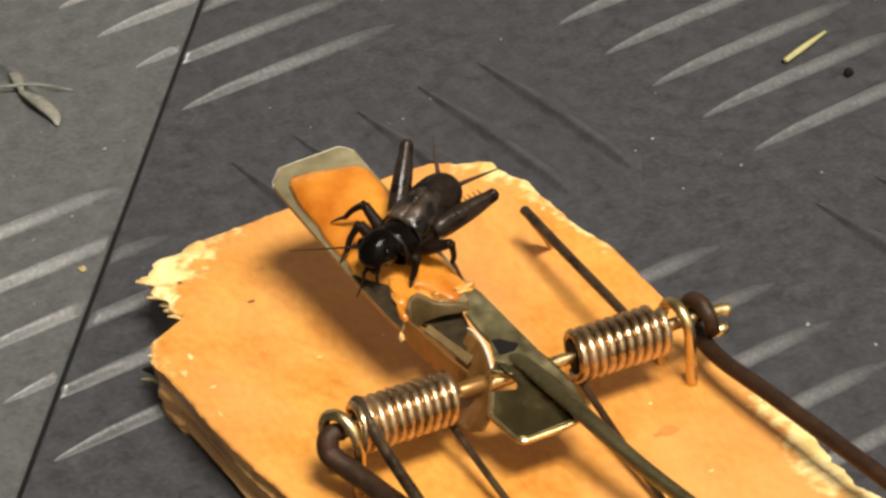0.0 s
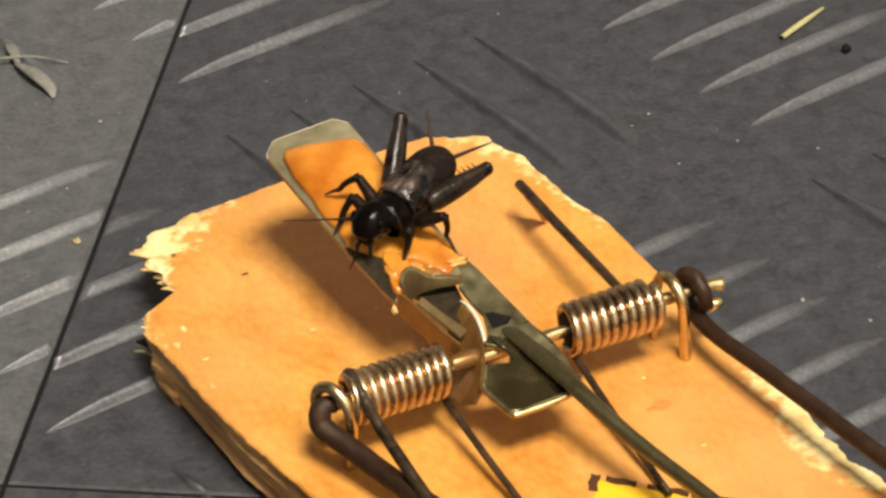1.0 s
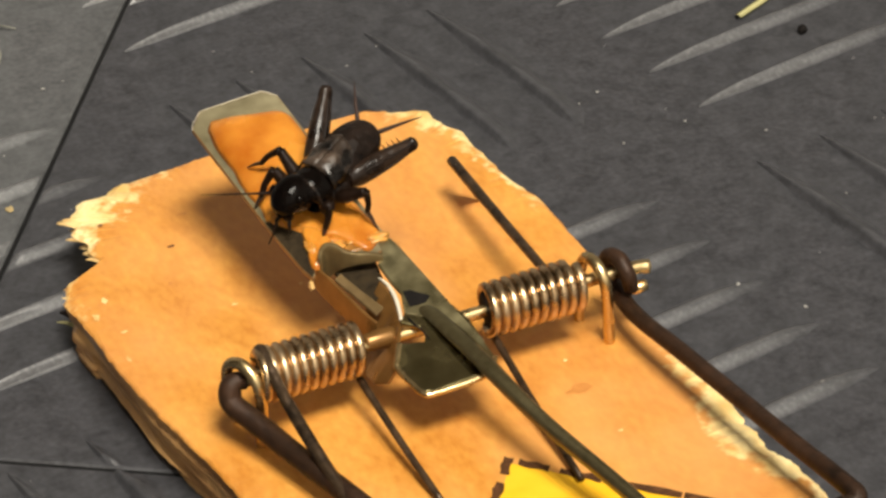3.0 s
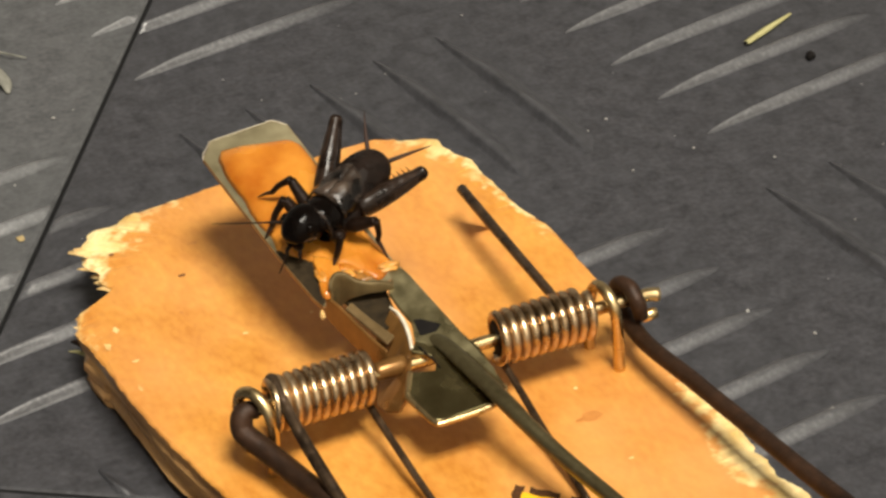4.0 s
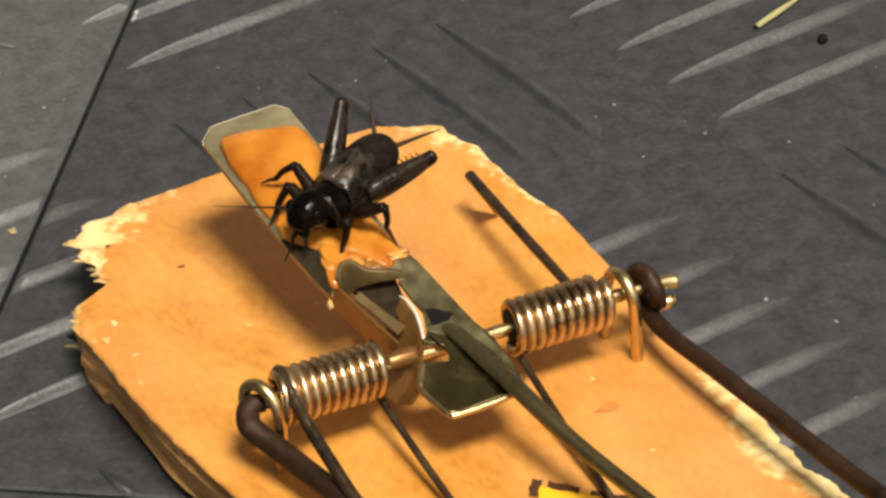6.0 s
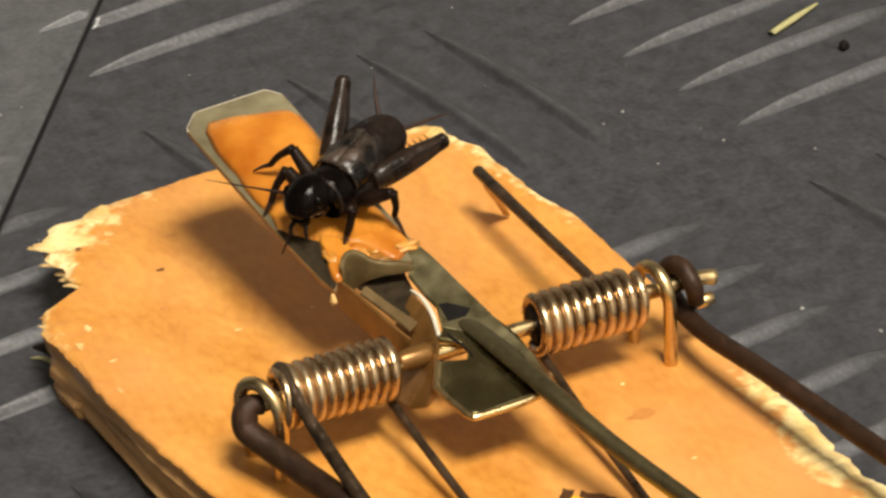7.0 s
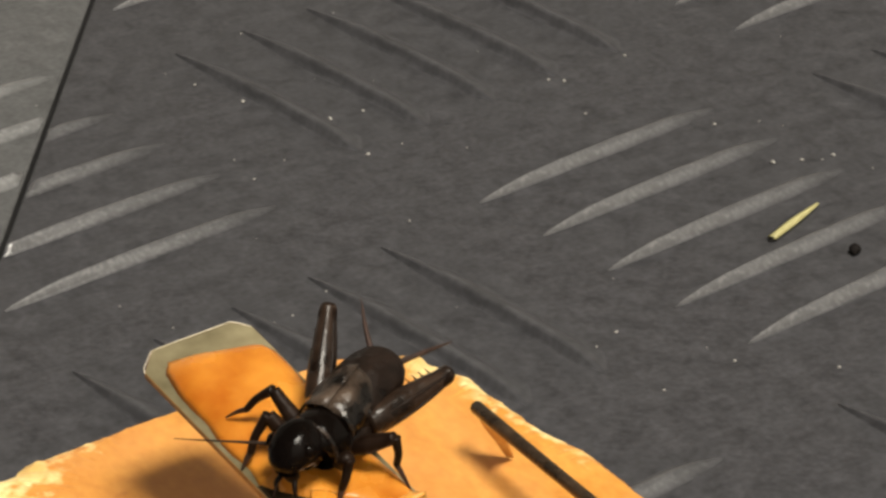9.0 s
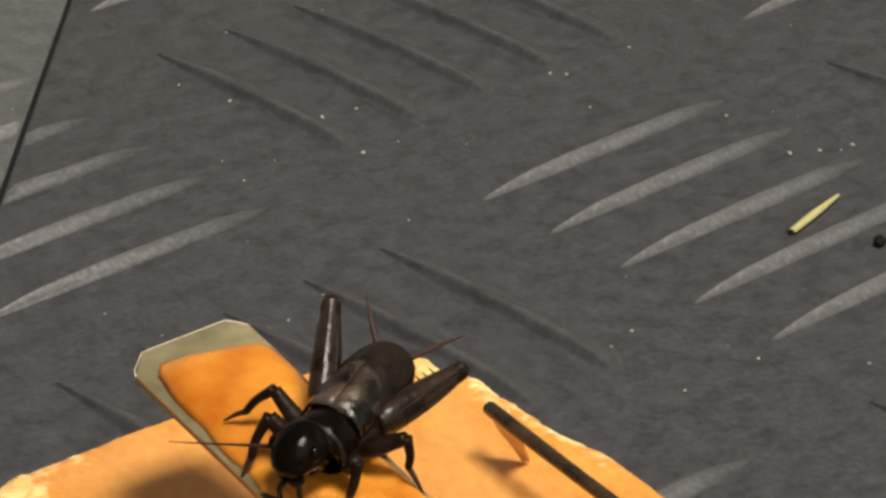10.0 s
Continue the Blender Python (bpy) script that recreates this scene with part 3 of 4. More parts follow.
# Marks on the varnish
for x, y, rx, ry, mat, text in ((-1.33, 3.08, 0.035, 0.022, M_SPECK, "small dark speck"), (-1.82, 3.72, 0.025, 0.018, M_SPECK, "small dark speck"), (-2.20, 1.97, 0.03, 0.02, M_RAW, "pale chip"), (-1.55, 2.50, 0.02, 0.03, M_BROWN, "faint brown fleck"), (-1.05, 3.55, 0.05, 0.03, M_BROWN, "faint brown fleck"), (1.05, 1.10, 0.03, 0.04, M_BROWN, "faint brown fleck"), (0.85, -2.05, 0.025, 0.02, M_RAW, "pale chip"), (1.16, -0.69, 0.13, 0.06, M_BROWN, "reddish brown stain"), (-1.13, 1.92, 0.03, 0.02, M_RAW, "pale chip"),
                                (-2.36, 2.30, 0.035, 0.05, M_RAW, "pale flake"), (-2.20, 2.52, 0.03, 0.045, M_RAW, "pale flake"), (-2.30, 1.55, 0.018, 0.05, M_RAW, "pale flake"),
                                (1.24, -0.25, 0.022, 0.018, M_RAW, "pale chip"), (1.23, -1.39, 0.022, 0.018, M_RAW, "pale chip"), (-0.45, 1.95, 0.02, 0.016, M_RAW, "pale chip")):
    bm = bmesh.new()
    bm.faces.new([bm.verts.new((x + rx * k * math.cos(a), y + ry * k * math.sin(a), WOOD_TOP + 0.004)) for a, k in ((math.pi * j / 12, 1 + 0.6 * noise.noise(Vector((x * 7 + math.cos(math.pi * j / 12), y * 5 + math.sin(math.pi * j / 12), 1)))) for j in range(24))])
    part("mark", bm, mat, base, text, smooth=False)

# The axle, staples, springs
AXLE_Z = 1.31
bar("axle", [(-1.72, 0, AXLE_Z), (0, 0, AXLE_Z), (1.9, 0, AXLE_Z), (2.20, -0.02, AXLE_Z - 0.02)], [0.062, 0.062, 0.062, 0.066], M_BRASS, trap, "brass-coloured steel axle wire", seg=12, steps=4)
bar("axle_prong", [(1.95, -0.08, 1.14), (2.06, -0.09, 1.15), (2.14, -0.10, 1.16)], [0.045, 0.06, 0.05], M_BRASS, trap, "cut brass wire end", seg=8, steps=2)


def staple(x, lean):
    pts = [(x + lean, -0.17, 0.45), (x + lean * 0.6, -0.17, 1.05), (x, -0.185, 1.36), (x - lean * 0.4, -0.06, 1.50), (x - lean * 0.8, 0.12, 1.48), (x - lean, 0.22, 1.30), (x - lean, 0.27, 1.0), (x - lean, 0.27, 0.45)]
    return bar("staple", pts, 0.055, M_BRASS, trap, "brass staple round the axle", seg=10, steps=5)


staple(1.68, 0.05)
bar("staple", [(-1.69, -0.16, 0.45), (-1.665, -0.165, 0.85), (-1.645, -0.175, 1.12), (-1.67, -0.165, 1.36), (-1.72, -0.05, 1.475), (-1.775, 0.07, 1.475), (-1.82, 0.16, 1.38), (-1.82, 0.21, 1.15), (-1.74, 0.25, 0.8), (-1.72, 0.25, 0.45)], 0.055, M_BRASS, trap, "tilted brass staple round the axle", seg=10, steps=5)


def spring(x0, x1, turns, name_label):
    bm = bmesh.new()
    n = int(turns * 20)
    wire, r = 0.046, 0.212
    pts = []
    for i in range(n + 1):
        a = 2 * math.pi * turns * i / n
        pts.append((x0 + (x1 - x0) * i / n, -r * math.sin(a), AXLE_Z - r * math.cos(a)))
    tube(bm, pts, wire, seg=8, steps=1)
    bmesh.ops.recalc_face_normals(bm, faces=bm.faces)
    return part("spring", bm, M_COPPER, trap, name_label)


spring(-1.61, -0.64, 11, "coppery coil spring")
spring(0.57, 1.47, 9.5, "coppery coil spring")
# Black cylinders fill the coils, put in for the shade inside them.
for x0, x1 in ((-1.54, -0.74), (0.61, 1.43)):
    bar("coil_shade", [(x0 - 0.02, 0, AXLE_Z), (x1 + 0.02, 0, AXLE_Z)], 0.168, M_PELLET_SHADE, trap, "black cylinder standing for the shade inside the spring", seg=14, steps=1)
bar("spring_leg", [(-1.55, 0.20, AXLE_Z + 0.06), (-1.53, 0.05, 1.54), (-1.525, -0.35, 1.38), (-1.475, -0.95, 1.16), (-1.38, -1.75, 0.90)], [0.05, 0.05, 0.055, 0.06, 0.05], M_IRON, trap, "dark spring leg", seg=8)
bar("spring_leg", [(-0.70, 0.10, 1.09), (-0.70, -0.10, 1.06), (-0.66, -0.9, 0.90), (-0.60, -1.66, 0.74)], [0.036, 0.036, 0.036, 0.034], M_IRON, trap, "dark spring leg", seg=8)
bar("spring_leg", [(0.62, 0.10, 1.09), (0.62, -0.10, 1.06), (0.61, -0.9, 0.90), (0.60, -1.90, 0.74)], [0.036, 0.036, 0.036, 0.034], M_IRON, trap, "dark spring leg", seg=8)
bar("spring_leg", [(1.36, 0.20, 1.25), (1.36, 0.40, 1.24), (1.365, 0.80, 1.228), (1.375, 1.5, 1.20), (1.39, 2.56, 1.17)], [0.042, 0.045, 0.047, 0.049, 0.052], M_IRON, trap, "straight dark spring leg with a cut end", seg=8)
bm = bmesh.new()
for s in (-0.006, 0.006):
    bm.faces.new([bm.verts.new((x + s, y, z)) for x, y, z in ((1.385, 2.56, 1.13), (1.45, 2.53, 0.98), (1.53, 2.50, 0.85), (1.60, 2.48, 0.71), (1.62, 2.42, 0.73), (1.50, 2.30, 0.96), (1.38, 2.14, 1.14))])
bmesh.ops.bridge_loops(bm, edges=[e for e in bm.edges if e.is_boundary])
bmesh.ops.recalc_face_normals(bm, faces=bm.faces)
part("leg_web", bm, M_RAW, trap, "pale thin web hanging from the spring leg", smooth=False)
bar("wire_end", [(-1.91, -1.23, 0.82), (-1.55, -1.50, 0.82), (-0.9, -2.05, 0.80)], 0.05, M_BRASS, trap, "bright cut wire end", seg=8)

# The hammer
HAM = 0.102
bar("hammer", [(-1.70, 0.01, 1.29), (-1.78, 0.035, 1.30), (-1.85, 0.03, 1.265), (-1.88, -0.02, 1.17), (-1.85, -0.10, 1.12), (-1.785, -0.215, 1.075), (-1.685, -0.455, 1.02), (-1.60, -0.73, 0.995), (-1.30, -1.70, 0.95), (-1.05, -2.7, 0.94), (-0.92, -3.20, 0.94),
               (-0.80, -3.36, 0.94), (-0.5, -3.40, 0.94), (1.0, -3.40, 0.94), (2.08, -3.58, 1.08), (2.325, -3.59, 1.13), (2.31, -3.36, 1.16), (2.19, -2.62, 1.15), (1.985, -1.12, 1.11), (1.90, -0.40, 1.065), (1.92, 0.05, 1.05), (1.89, 0.19, 1.18), (1.87, 0.14, 1.40), (1.90, -0.02, 1.46), (1.92, -0.16, 1.36), (1.96, -0.14, 1.20)],
    [0.07, 0.09] + [HAM] * 11 + [0.10, 0.096, 0.092, 0.088, 0.082, 0.080, 0.080, 0.082] + [0.09, 0.08, 0.078, 0.075, 0.07], M_HAMMER, trap, "dark oxidised wire hammer frame", seg=12, steps=5)

# The locking bar: flattened at the tip
bar("locking_bar", [(-0.02, 0.30, 1.42), (0.02, 0.14, 1.45), (0.08, -0.14, 1.45), (0.20, -0.74, 1.385), (0.38, -1.65, 1.26), (0.71, -2.88, 1.11), (0.98, -4.3, 0.93), (1.02, -4.75, 0.80)],
    [0.05, 0.07, 0.088, 0.088, 0.072, 0.068, 0.068, 0.068], M_STEEL, trap, "dark olive steel locking bar with a flattened tip", seg=12, flat=[0.35, 0.35, 0.4, 0.6, 1, 1, 1, 1], up=(0, 0, 1))


# The bait pedal
def pedal_z(x, y):
    return 1.61 + 0.207 * (y - 0.90) + 0.05 * (x + 0.5)


pedal = part("bait_pedal", softened(sheet(bmesh.new(), [(-0.90, 3.16), (-1.05, 2.97), (-0.865, 1.42), (-0.785, 0.93), (-0.74, 0.80), (-0.705, 0.83), (-0.67, 0.93), (-0.14, 0.85), (0.10, 0.88), (0.06, 1.05), (-0.12, 2.80), (-0.15, 3.06), (-0.27, 3.18)],
                                       pedal_z, 0.045), 0.006, 1), [M_PLATE, M_SHEET_SHADE], trap, "dull metal bait pedal smeared with cheese", smooth=False)
bar("pedal_rim", [(x, y, pedal_z(x, y) - 0.004) for x, y in ((-1.048, 2.96), (-1.03, 3.02), (-0.905, 3.155), (-0.86, 3.162), (-0.27, 3.18), (-0.22, 3.14), (-0.155, 3.065))], 0.0032, M_EDGE, pedal, "thin worn edge with its glint painted pale", seg=6, steps=1)
# Darker colour puts shade on the pedal's edges and underside.
for poly in pedal.data.polygons:
    poly.material_index = 0 if poly.normal.z > 0.8 else 1
part("side_strip", softened(sheet(bmesh.new(), [(-0.14, 0.74), (-0.12, 0.50), (-0.09, 0.32), (-0.16, 0.10), (0.20, -0.20), (0.33, -0.62), (0.355, -0.45), (0.28, -0.05), (0.118, 0.88), (0.075, 1.02), (-0.04, 0.97), (-0.06, 0.82)], lambda x, y: pedal_z(x, y) + 0.003, 0.045), 0.01, 1), M_STRIP, pedal, "stained olive strip of the pedal", smooth=False)
part("rear_plate", softened(sheet(bmesh.new(), [(-0.09, 0.34), (-0.16, 0.10), (-0.245, 0.02), (-0.10, -0.10), (-0.08, -0.17), (-0.135, -0.27), (-0.345, -0.20), (-0.462, -0.41), (-0.465, -0.47), (-0.40, -0.73), (-0.37, -0.79), (-0.295, -0.825), (0.21, -0.815), (0.36, -0.66), (0.34, -0.2), (0.25, 0.10), (0.20, 0.34)],
                                   pedal_z, 0.05), 0.016, 2), M_OLIVE, pedal, "dark mirror-like plated rear plate with a golden edge", smooth=False)
bar("rear_rim", [(x, y, pedal_z(x, y) - 0.012) for x, y in ((-0.345, -0.205), (-0.40, -0.30), (-0.468, -0.42), (-0.47, -0.475), (-0.405, -0.735), (-0.375, -0.80), (-0.295, -0.835), (0.21, -0.825), (0.36, -0.68))],
    0.031, M_BRASS, pedal, "bright golden cut edge", seg=8)


def upright(name, pts, thick, material, label, parent=pedal):
    """A bent strip standing on its edge: points of its lower and upper edge in pairs."""
    bm = bmesh.new()
    rows = []
    for (x0, y0, z0, x1, y1, z1) in pts:
        lo, hi = Vector((x0, y0, z0)), Vector((x1, y1, z1))
        rows.append((lo, hi))
    side = []
    for i, (lo, hi) in enumerate(rows):
        a = rows[min(i + 1, len(rows) - 1)][0] - rows[max(i - 1, 0)][0]
        n = a.cross(hi - lo).normalized() * thick / 2
        side.append([bm.verts.new(q) for q in (lo - n, hi - n, hi + n, lo + n)])
    for a, b in zip(side, side[1:]):
        for k in range(4):
            bm.faces.new((a[k], b[k], b[(k + 1) % 4], a[(k + 1) % 4]))
    bm.faces.new(side[0])
    bm.faces.new(side[-1][::-1])
    bmesh.ops.recalc_face_normals(bm, faces=bm.faces)
    return part(name, softened(bm, thick * 0.25, 1), material, parent, label, smooth=False)


upright("rear_flange", [(-0.42, 0.52, 1.18, -0.19, 0.56, 1.53), (-0.47, 0.37, 1.08, -0.165, 0.42, 1.49), (-0.53, 0.18, 1.00, -0.175, 0.22, 1.45), (-0.59, -0.01, 0.97, -0.225, 0.03, 1.405), (-0.60, -0.22, 1.04, -0.35, -0.20, 1.355), (-0.55, -0.42, 1.16, -0.465, -0.43, 1.31)], 0.03, M_FLANGE, "polished flange bent down from the rear plate")
bar("axle_tab", [(-0.60, 0.02, AXLE_Z + 0.01), (-0.50, 0.02, AXLE_Z + 0.01), (-0.40, 0.02, AXLE_Z + 0.01), (-0.30, 0.02, AXLE_Z + 0.01)], [0.075, 0.088, 0.090, 0.085], M_FLANGE, pedal, "tab curled round the axle, brown with painted wood reflection", seg=14, steps=2)
bar("slot_edge", [(x, y, pedal_z(x, y) - d) for x, y, d in ((-0.20, 0.57, 0.0), (-0.165, 0.48, 0.0), (-0.155, 0.36, 0.005), (-0.17, 0.22, 0.012), (-0.215, 0.05, 0.014))], [0.008, 0.015, 0.020, 0.021, 0.018], M_EDGE, pedal, "cut edge beside the slot with its glint painted pale", seg=8)
upright("side_flange", [(-0.69, 0.93, 1.40, -0.655, 0.91, 1.60), (-0.645, 0.78, 1.34, -0.605, 0.77, 1.575), (-0.59, 0.58, 1.29, -0.555, 0.58, 1.53), (-0.53, 0.36, 1.25, -0.495, 0.36, 1.48), (-0.45, 0.13, 1.22, -0.415, 0.14, 1.42)], 0.03, M_FLANGE, "golden brown side flange of the pedal bent down")
upright("catch_arm", [(-0.565, 0.73, 1.545, -0.485, 0.785, 1.555), (-0.475, 0.48, 1.49, -0.395, 0.535, 1.497), (-0.385, 0.21, 1.43, -0.285, 0.275, 1.445)], 0.035, M_ARM, "bright bevelled strip beside the slot")


def curled(name, foot, thick, lean, material, label, parent=pedal):
    """A strip of sheet bent up from its foot line (x, y, below, above), its upper edge curling back."""
    line = glide(foot, 5)
    rows = []
    for i, q in enumerate(line):
        ahead = Vector(line[min(i + 1, len(line) - 1)][:2]) - Vector(line[max(i - 1, 0)][:2])
        n = Vector((ahead.y, -ahead.x, 0)).normalized()
        base = Vector((q[0], q[1], pedal_z(q[0], q[1]) - q[2]))
        tall = q[2] + q[3]
        rows.append((base, n, tall))
    bm = bmesh.new()
    rings = []
    for base, n, tall in rows:
        ring = []
        for side in (1, -1):
            cuts = range(6) if side > 0 else range(5, -1, -1)
            for k in cuts:
                w = k / 5
                p = base + Vector((0, 0, tall * math.sin(w * math.pi * 0.5) ** 0.9)) - n * (lean * w * w) + n * (side * thick / 2)
                ring.append(bm.verts.new(p))
        rings.append(ring)
    for a, b in zip(rings, rings[1:]):
        for k in range(12):
            bm.faces.new((a[k], b[k], b[(k + 1) % 12], a[(k + 1) % 12]))
    bm.faces.new(rings[0])
    bm.faces.new(rings[-1][::-1])
    bmesh.ops.recalc_face_normals(bm, faces=bm.faces)
    return part(name, softened(bm, thick * 0.3, 2), material, parent, label)


curled("catch", [(-0.625, 0.865, 0.24, 0.11), (-0.600, 0.900, 0.22, 0.175), (-0.545, 0.915, 0.16, 0.205), (-0.48, 0.890, 0.09, 0.190), (-0.41, 0.84, 0.03, 0.145), (-0.30, 0.80, 0.0, 0.11), (-0.19, 0.775, 0.0, 0.095), (-0.08, 0.76, 0.0, 0.05)],
       0.030, 0.020, M_CATCH, "bent olive metal catch of the pedal")
# No hole is cut: a black sheet paints the slot's shade on the strip.
part("slot", sheet(bmesh.new(), [(-0.075, 0.33), (-0.01, 0.32), (0.13, 0.19), (0.06, 0.13), (-0.09, 0.14)], lambda x, y: pedal_z(x, y) + 0.010, 0.006), M_PELLET_SHADE, pedal, "black sheet standing for the shaded slot of the locking bar", smooth=False)
bar("torn_edge", [(x, y, pedal_z(x, y) + 0.004) for x, y in ((-0.155, 0.04), (-0.135, -0.06), (-0.10, -0.15), (-0.085, -0.27))], [0.006, 0.012, 0.010, 0.005], M_PELLET_SHADE, pedal, "dark torn edge", seg=6, steps=3)
part("crumb_of_cheese", blob(bmesh.new(), (-0.775, 0.76, 1.53), (0.024, 0.035, 0.042), 0.6, 9), M_RAW, pedal, "pale crumb hanging at the edge")
bm = sheet(bmesh.new(), [(-0.875, 1.60), (-0.858, 1.42), (-0.78, 0.94), (-0.742, 0.815), (-0.70, 0.86), (-0.66, 0.98), (-0.60, 1.12), (-0.57, 1.28), (-0.66, 1.46), (-0.77, 1.58)], lambda x, y: pedal_z(x, y) + 0.008, 0.006)
# Added dark sheet that stands for the shade below the slot.
shade_sheet = sheet(bmesh.new(), [(-0.64, 1.30), (-0.06, 1.24), (-0.15, 0.46), (-0.34, 0.46)], lambda x, y: pedal_z(x, y) - 0.11, 0.03)
part("slot_shade", shade_sheet, M_STAIN_SHADE, pedal, "dark sheet added for the shade under the slot", smooth=False)
part("grease_stain", bm, M_STAIN_SHADE, pedal, "dark greasy stain on the bare metal", smooth=False)

# The printed yellow label on the wood
lab = Vector((0.16, -1.27, 0))
lab_x, lab_y = Vector((0.71, -0.70, 0)).normalized(), Vector((-0.60, -0.80, 0)).normalized()


def print_patch(name, corners, z, material, label, parent):
    bm = bmesh.new()
    bm.faces.new([bm.verts.new((p.x, p.y, z)) for p in corners])
    bmesh.ops.recalc_face_normals(bm, faces=bm.faces)
    if bm.faces[:][0].normal.z < 0:
        bmesh.ops.reverse_faces(bm, faces=bm.faces)
    return part(name, bm, material, parent, label, smooth=False)


inner = lab + lab_x * 0.075 + lab_y * 0.075
print_label = print_patch("printed_label", [inner, inner + lab_x * 2.45, inner + lab_x * 2.45 + lab_y * 1.85, inner + lab_y * 1.85], WOOD_TOP + 0.004, M_YELLOW, "yellow printed label with a worn dark border", trap)


def border(start, along, inward, runs):
    """The border's runs of ink, with worn gaps between them."""
    for a, b in runs:
        cuts = [a + (b - a) * k / 5 for k in range(6)]
        edge = [start + along * c + inward * (0.012 * math.sin(c * 37)) for c in cuts]
        back = [start + along * c + inward * (0.088 + 0.010 * math.sin(c * 29 + 1)) for c in reversed(cuts)]
        print_patch("border", edge + back, WOOD_TOP + 0.008, M_INK, "worn dark border", print_label)


border(lab, lab_x, lab_y, ((0.0, 0.09), (0.14, 0.42), (0.52, 0.68), (0.70, 0.90), (0.92, 1.62), (1.64, 2.6)))
border(lab, lab_y, lab_x, ((0.09, 0.24), (0.36, 0.62), (0.66, 1.3), (1.35, 2.0)))
red_at = Vector((0.70, -2.70, 0))
print_patch("label_mark", [red_at + Vector((0.40 * math.cos(a), 0.34 * math.sin(a), 0)) for a in [2 * math.pi * k / 28 for k in range(28)]], WOOD_TOP + 0.012, M_RED, "red printed mark", print_label)


# ---- the bait ----
def up_on_pedal(x, y, h):
    return Vector((x, y, pedal_z(x, y) + h))


def cheese():
    bm = bmesh.new()
    nu, nv = 16, 30
    grid = []
    for j in range(nv + 1):
        v = j / nv
        y = 2.97 - 2.00 * v
        left = -0.95 + 0.03 * v + 0.13 * v * v + 1.5 * max(0, v - 0.71) + 0.010 * math.sin(23 * v)
        right = -0.16 + 0.20 * v + 0.02 * math.sin(9 * v)
        if v < 0.07:
            left, right = left + (0.07 - v) * 1.4, right - (0.07 - v) * 0.8
        row = []
        for i in range(nu + 1):
            u = i / nu
            x = left + (right - left) * u + 0.02 * noise.noise(Vector((v * 9, u * 2, 1.0)))
            edge = min(1.0, min(u * 3.6, (1 - u) * 7.5)) * min(1.0, min(v * 9, (1 - v) * 7))
            tall = 0.125 - 0.055 * min(1, v * 1.3)
            h = tall * math.sin(0.5 * math.pi * max(0.0, edge)) ** 0.7 + 0.016 * edge * noise.noise(Vector((x * 5, y * 5, 3.0)))
            yy = y + (0.07 * math.sin(u * 7 + 1) if v > 0.9 else 0) - (0.17 - 0.07 * v) * (u - 0.35)
            row.append(bm.verts.new((x, yy, pedal_z(x, yy) - 0.010 + h)))
        grid.append(row)
    for a, b in zip(grid, grid[1:]):
        for i in range(nu):
            bm.faces.new((a[i], b[i], b[i + 1], a[i + 1]))
    rim = [e for e in bm.edges if e.is_boundary]
    bmesh.ops.contextual_create(bm, geom=rim)
    bmesh.ops.recalc_face_normals(bm, faces=bm.faces)
    return bm


bait = thing("cheese_bait", "orange melted cheese bait spread on the trap's pedal", "cheese")
part("melted_cheese", cheese(), M_CHEESE, bait)


def film(outline, lift, thick):
    """A thin uneven smear on the pedal."""
    line = [Vector(q[:2]) for q in glide([(*p, 0) for p in outline + outline[:1]], 4)][:-1]
    bm = bmesh.new()
    mid = sum(line, Vector((0, 0))) / len(line)
    rings = []
    for k, h in ((1.0, -0.004), (0.96, thick * 0.7), (0.80, thick), (0.45, thick * 0.8)):
        rings.append([bm.verts.new((*(mid + (p - mid) * k), pedal_z(*(mid + (p - mid) * k)) + lift + h + 0.3 * thick * noise.noise(Vector((p.x * 6, p.y * 6, k * 3))) * (h > 0))) for p in line])
    for a, b in zip(rings, rings[1:]):
        for i in range(len(line)):
            j = (i + 1) % len(line)
            bm.faces.new((a[i], a[j], b[j], b[i]))
    bm.faces.new(rings[-1])
    bmesh.ops.recalc_face_normals(bm, faces=bm.faces)
    return bm


part("drip", film([(-0.60, 1.38), (-0.46, 1.28), (-0.43, 1.05), (-0.55, 0.94), (-0.655, 0.87), (-0.705, 0.92), (-0.68, 1.06), (-0.64, 1.18), (-0.635, 1.30)], 0.008, 0.055), M_CHEESE, bait, "drip of melted cheese")
part("smear", film([(-0.50, 1.10), (-0.30, 1.12), (-0.08, 1.08), (-0.03, 1.00), (-0.20, 0.94), (-0.45, 0.98)], 0.003, 0.014), M_SMEAR, bait, "greasy honey-coloured smear")
for x, y, h, size, seed in ((-0.62, 1.13, 0.03, (0.05, 0.09, 0.028), 1), (-0.585, 0.99, 0.03, (0.035, 0.06, 0.04), 2), (-0.03, 1.02, 0.015, (0.11, 0.06, 0.028), 3), (-0.18, 1.05, 0.015, (0.12, 0.05, 0.025), 4), (-0.40, 1.05, 0.02, (0.08, 0.06, 0.035), 5)):
    part("curd", blob(bmesh.new(), up_on_pedal(x, y, h), size, 0.9, seed, 16, 10), M_CURD, bait, "pale lump of cheese")


# ---- the cricket ----
cricket = thing("cricket", "black field cricket feeding on the cheese bait", "cricket")


def loft(name, stations, material, parent, label="", seg=18, steps=5):
    """Rounded body part: stations of x, y, z, half width, half height."""
    pts = [s[:3] for s in stations]
    bm = tube(bmesh.new(), pts, [s[3] for s in stations], seg=seg, steps=steps, flat=[s[4] / s[3] for s in stations], up=(0, 0, 1))
    bmesh.ops.recalc_face_normals(bm, faces=bm.faces)
    return part(name, bm, material, parent, label)


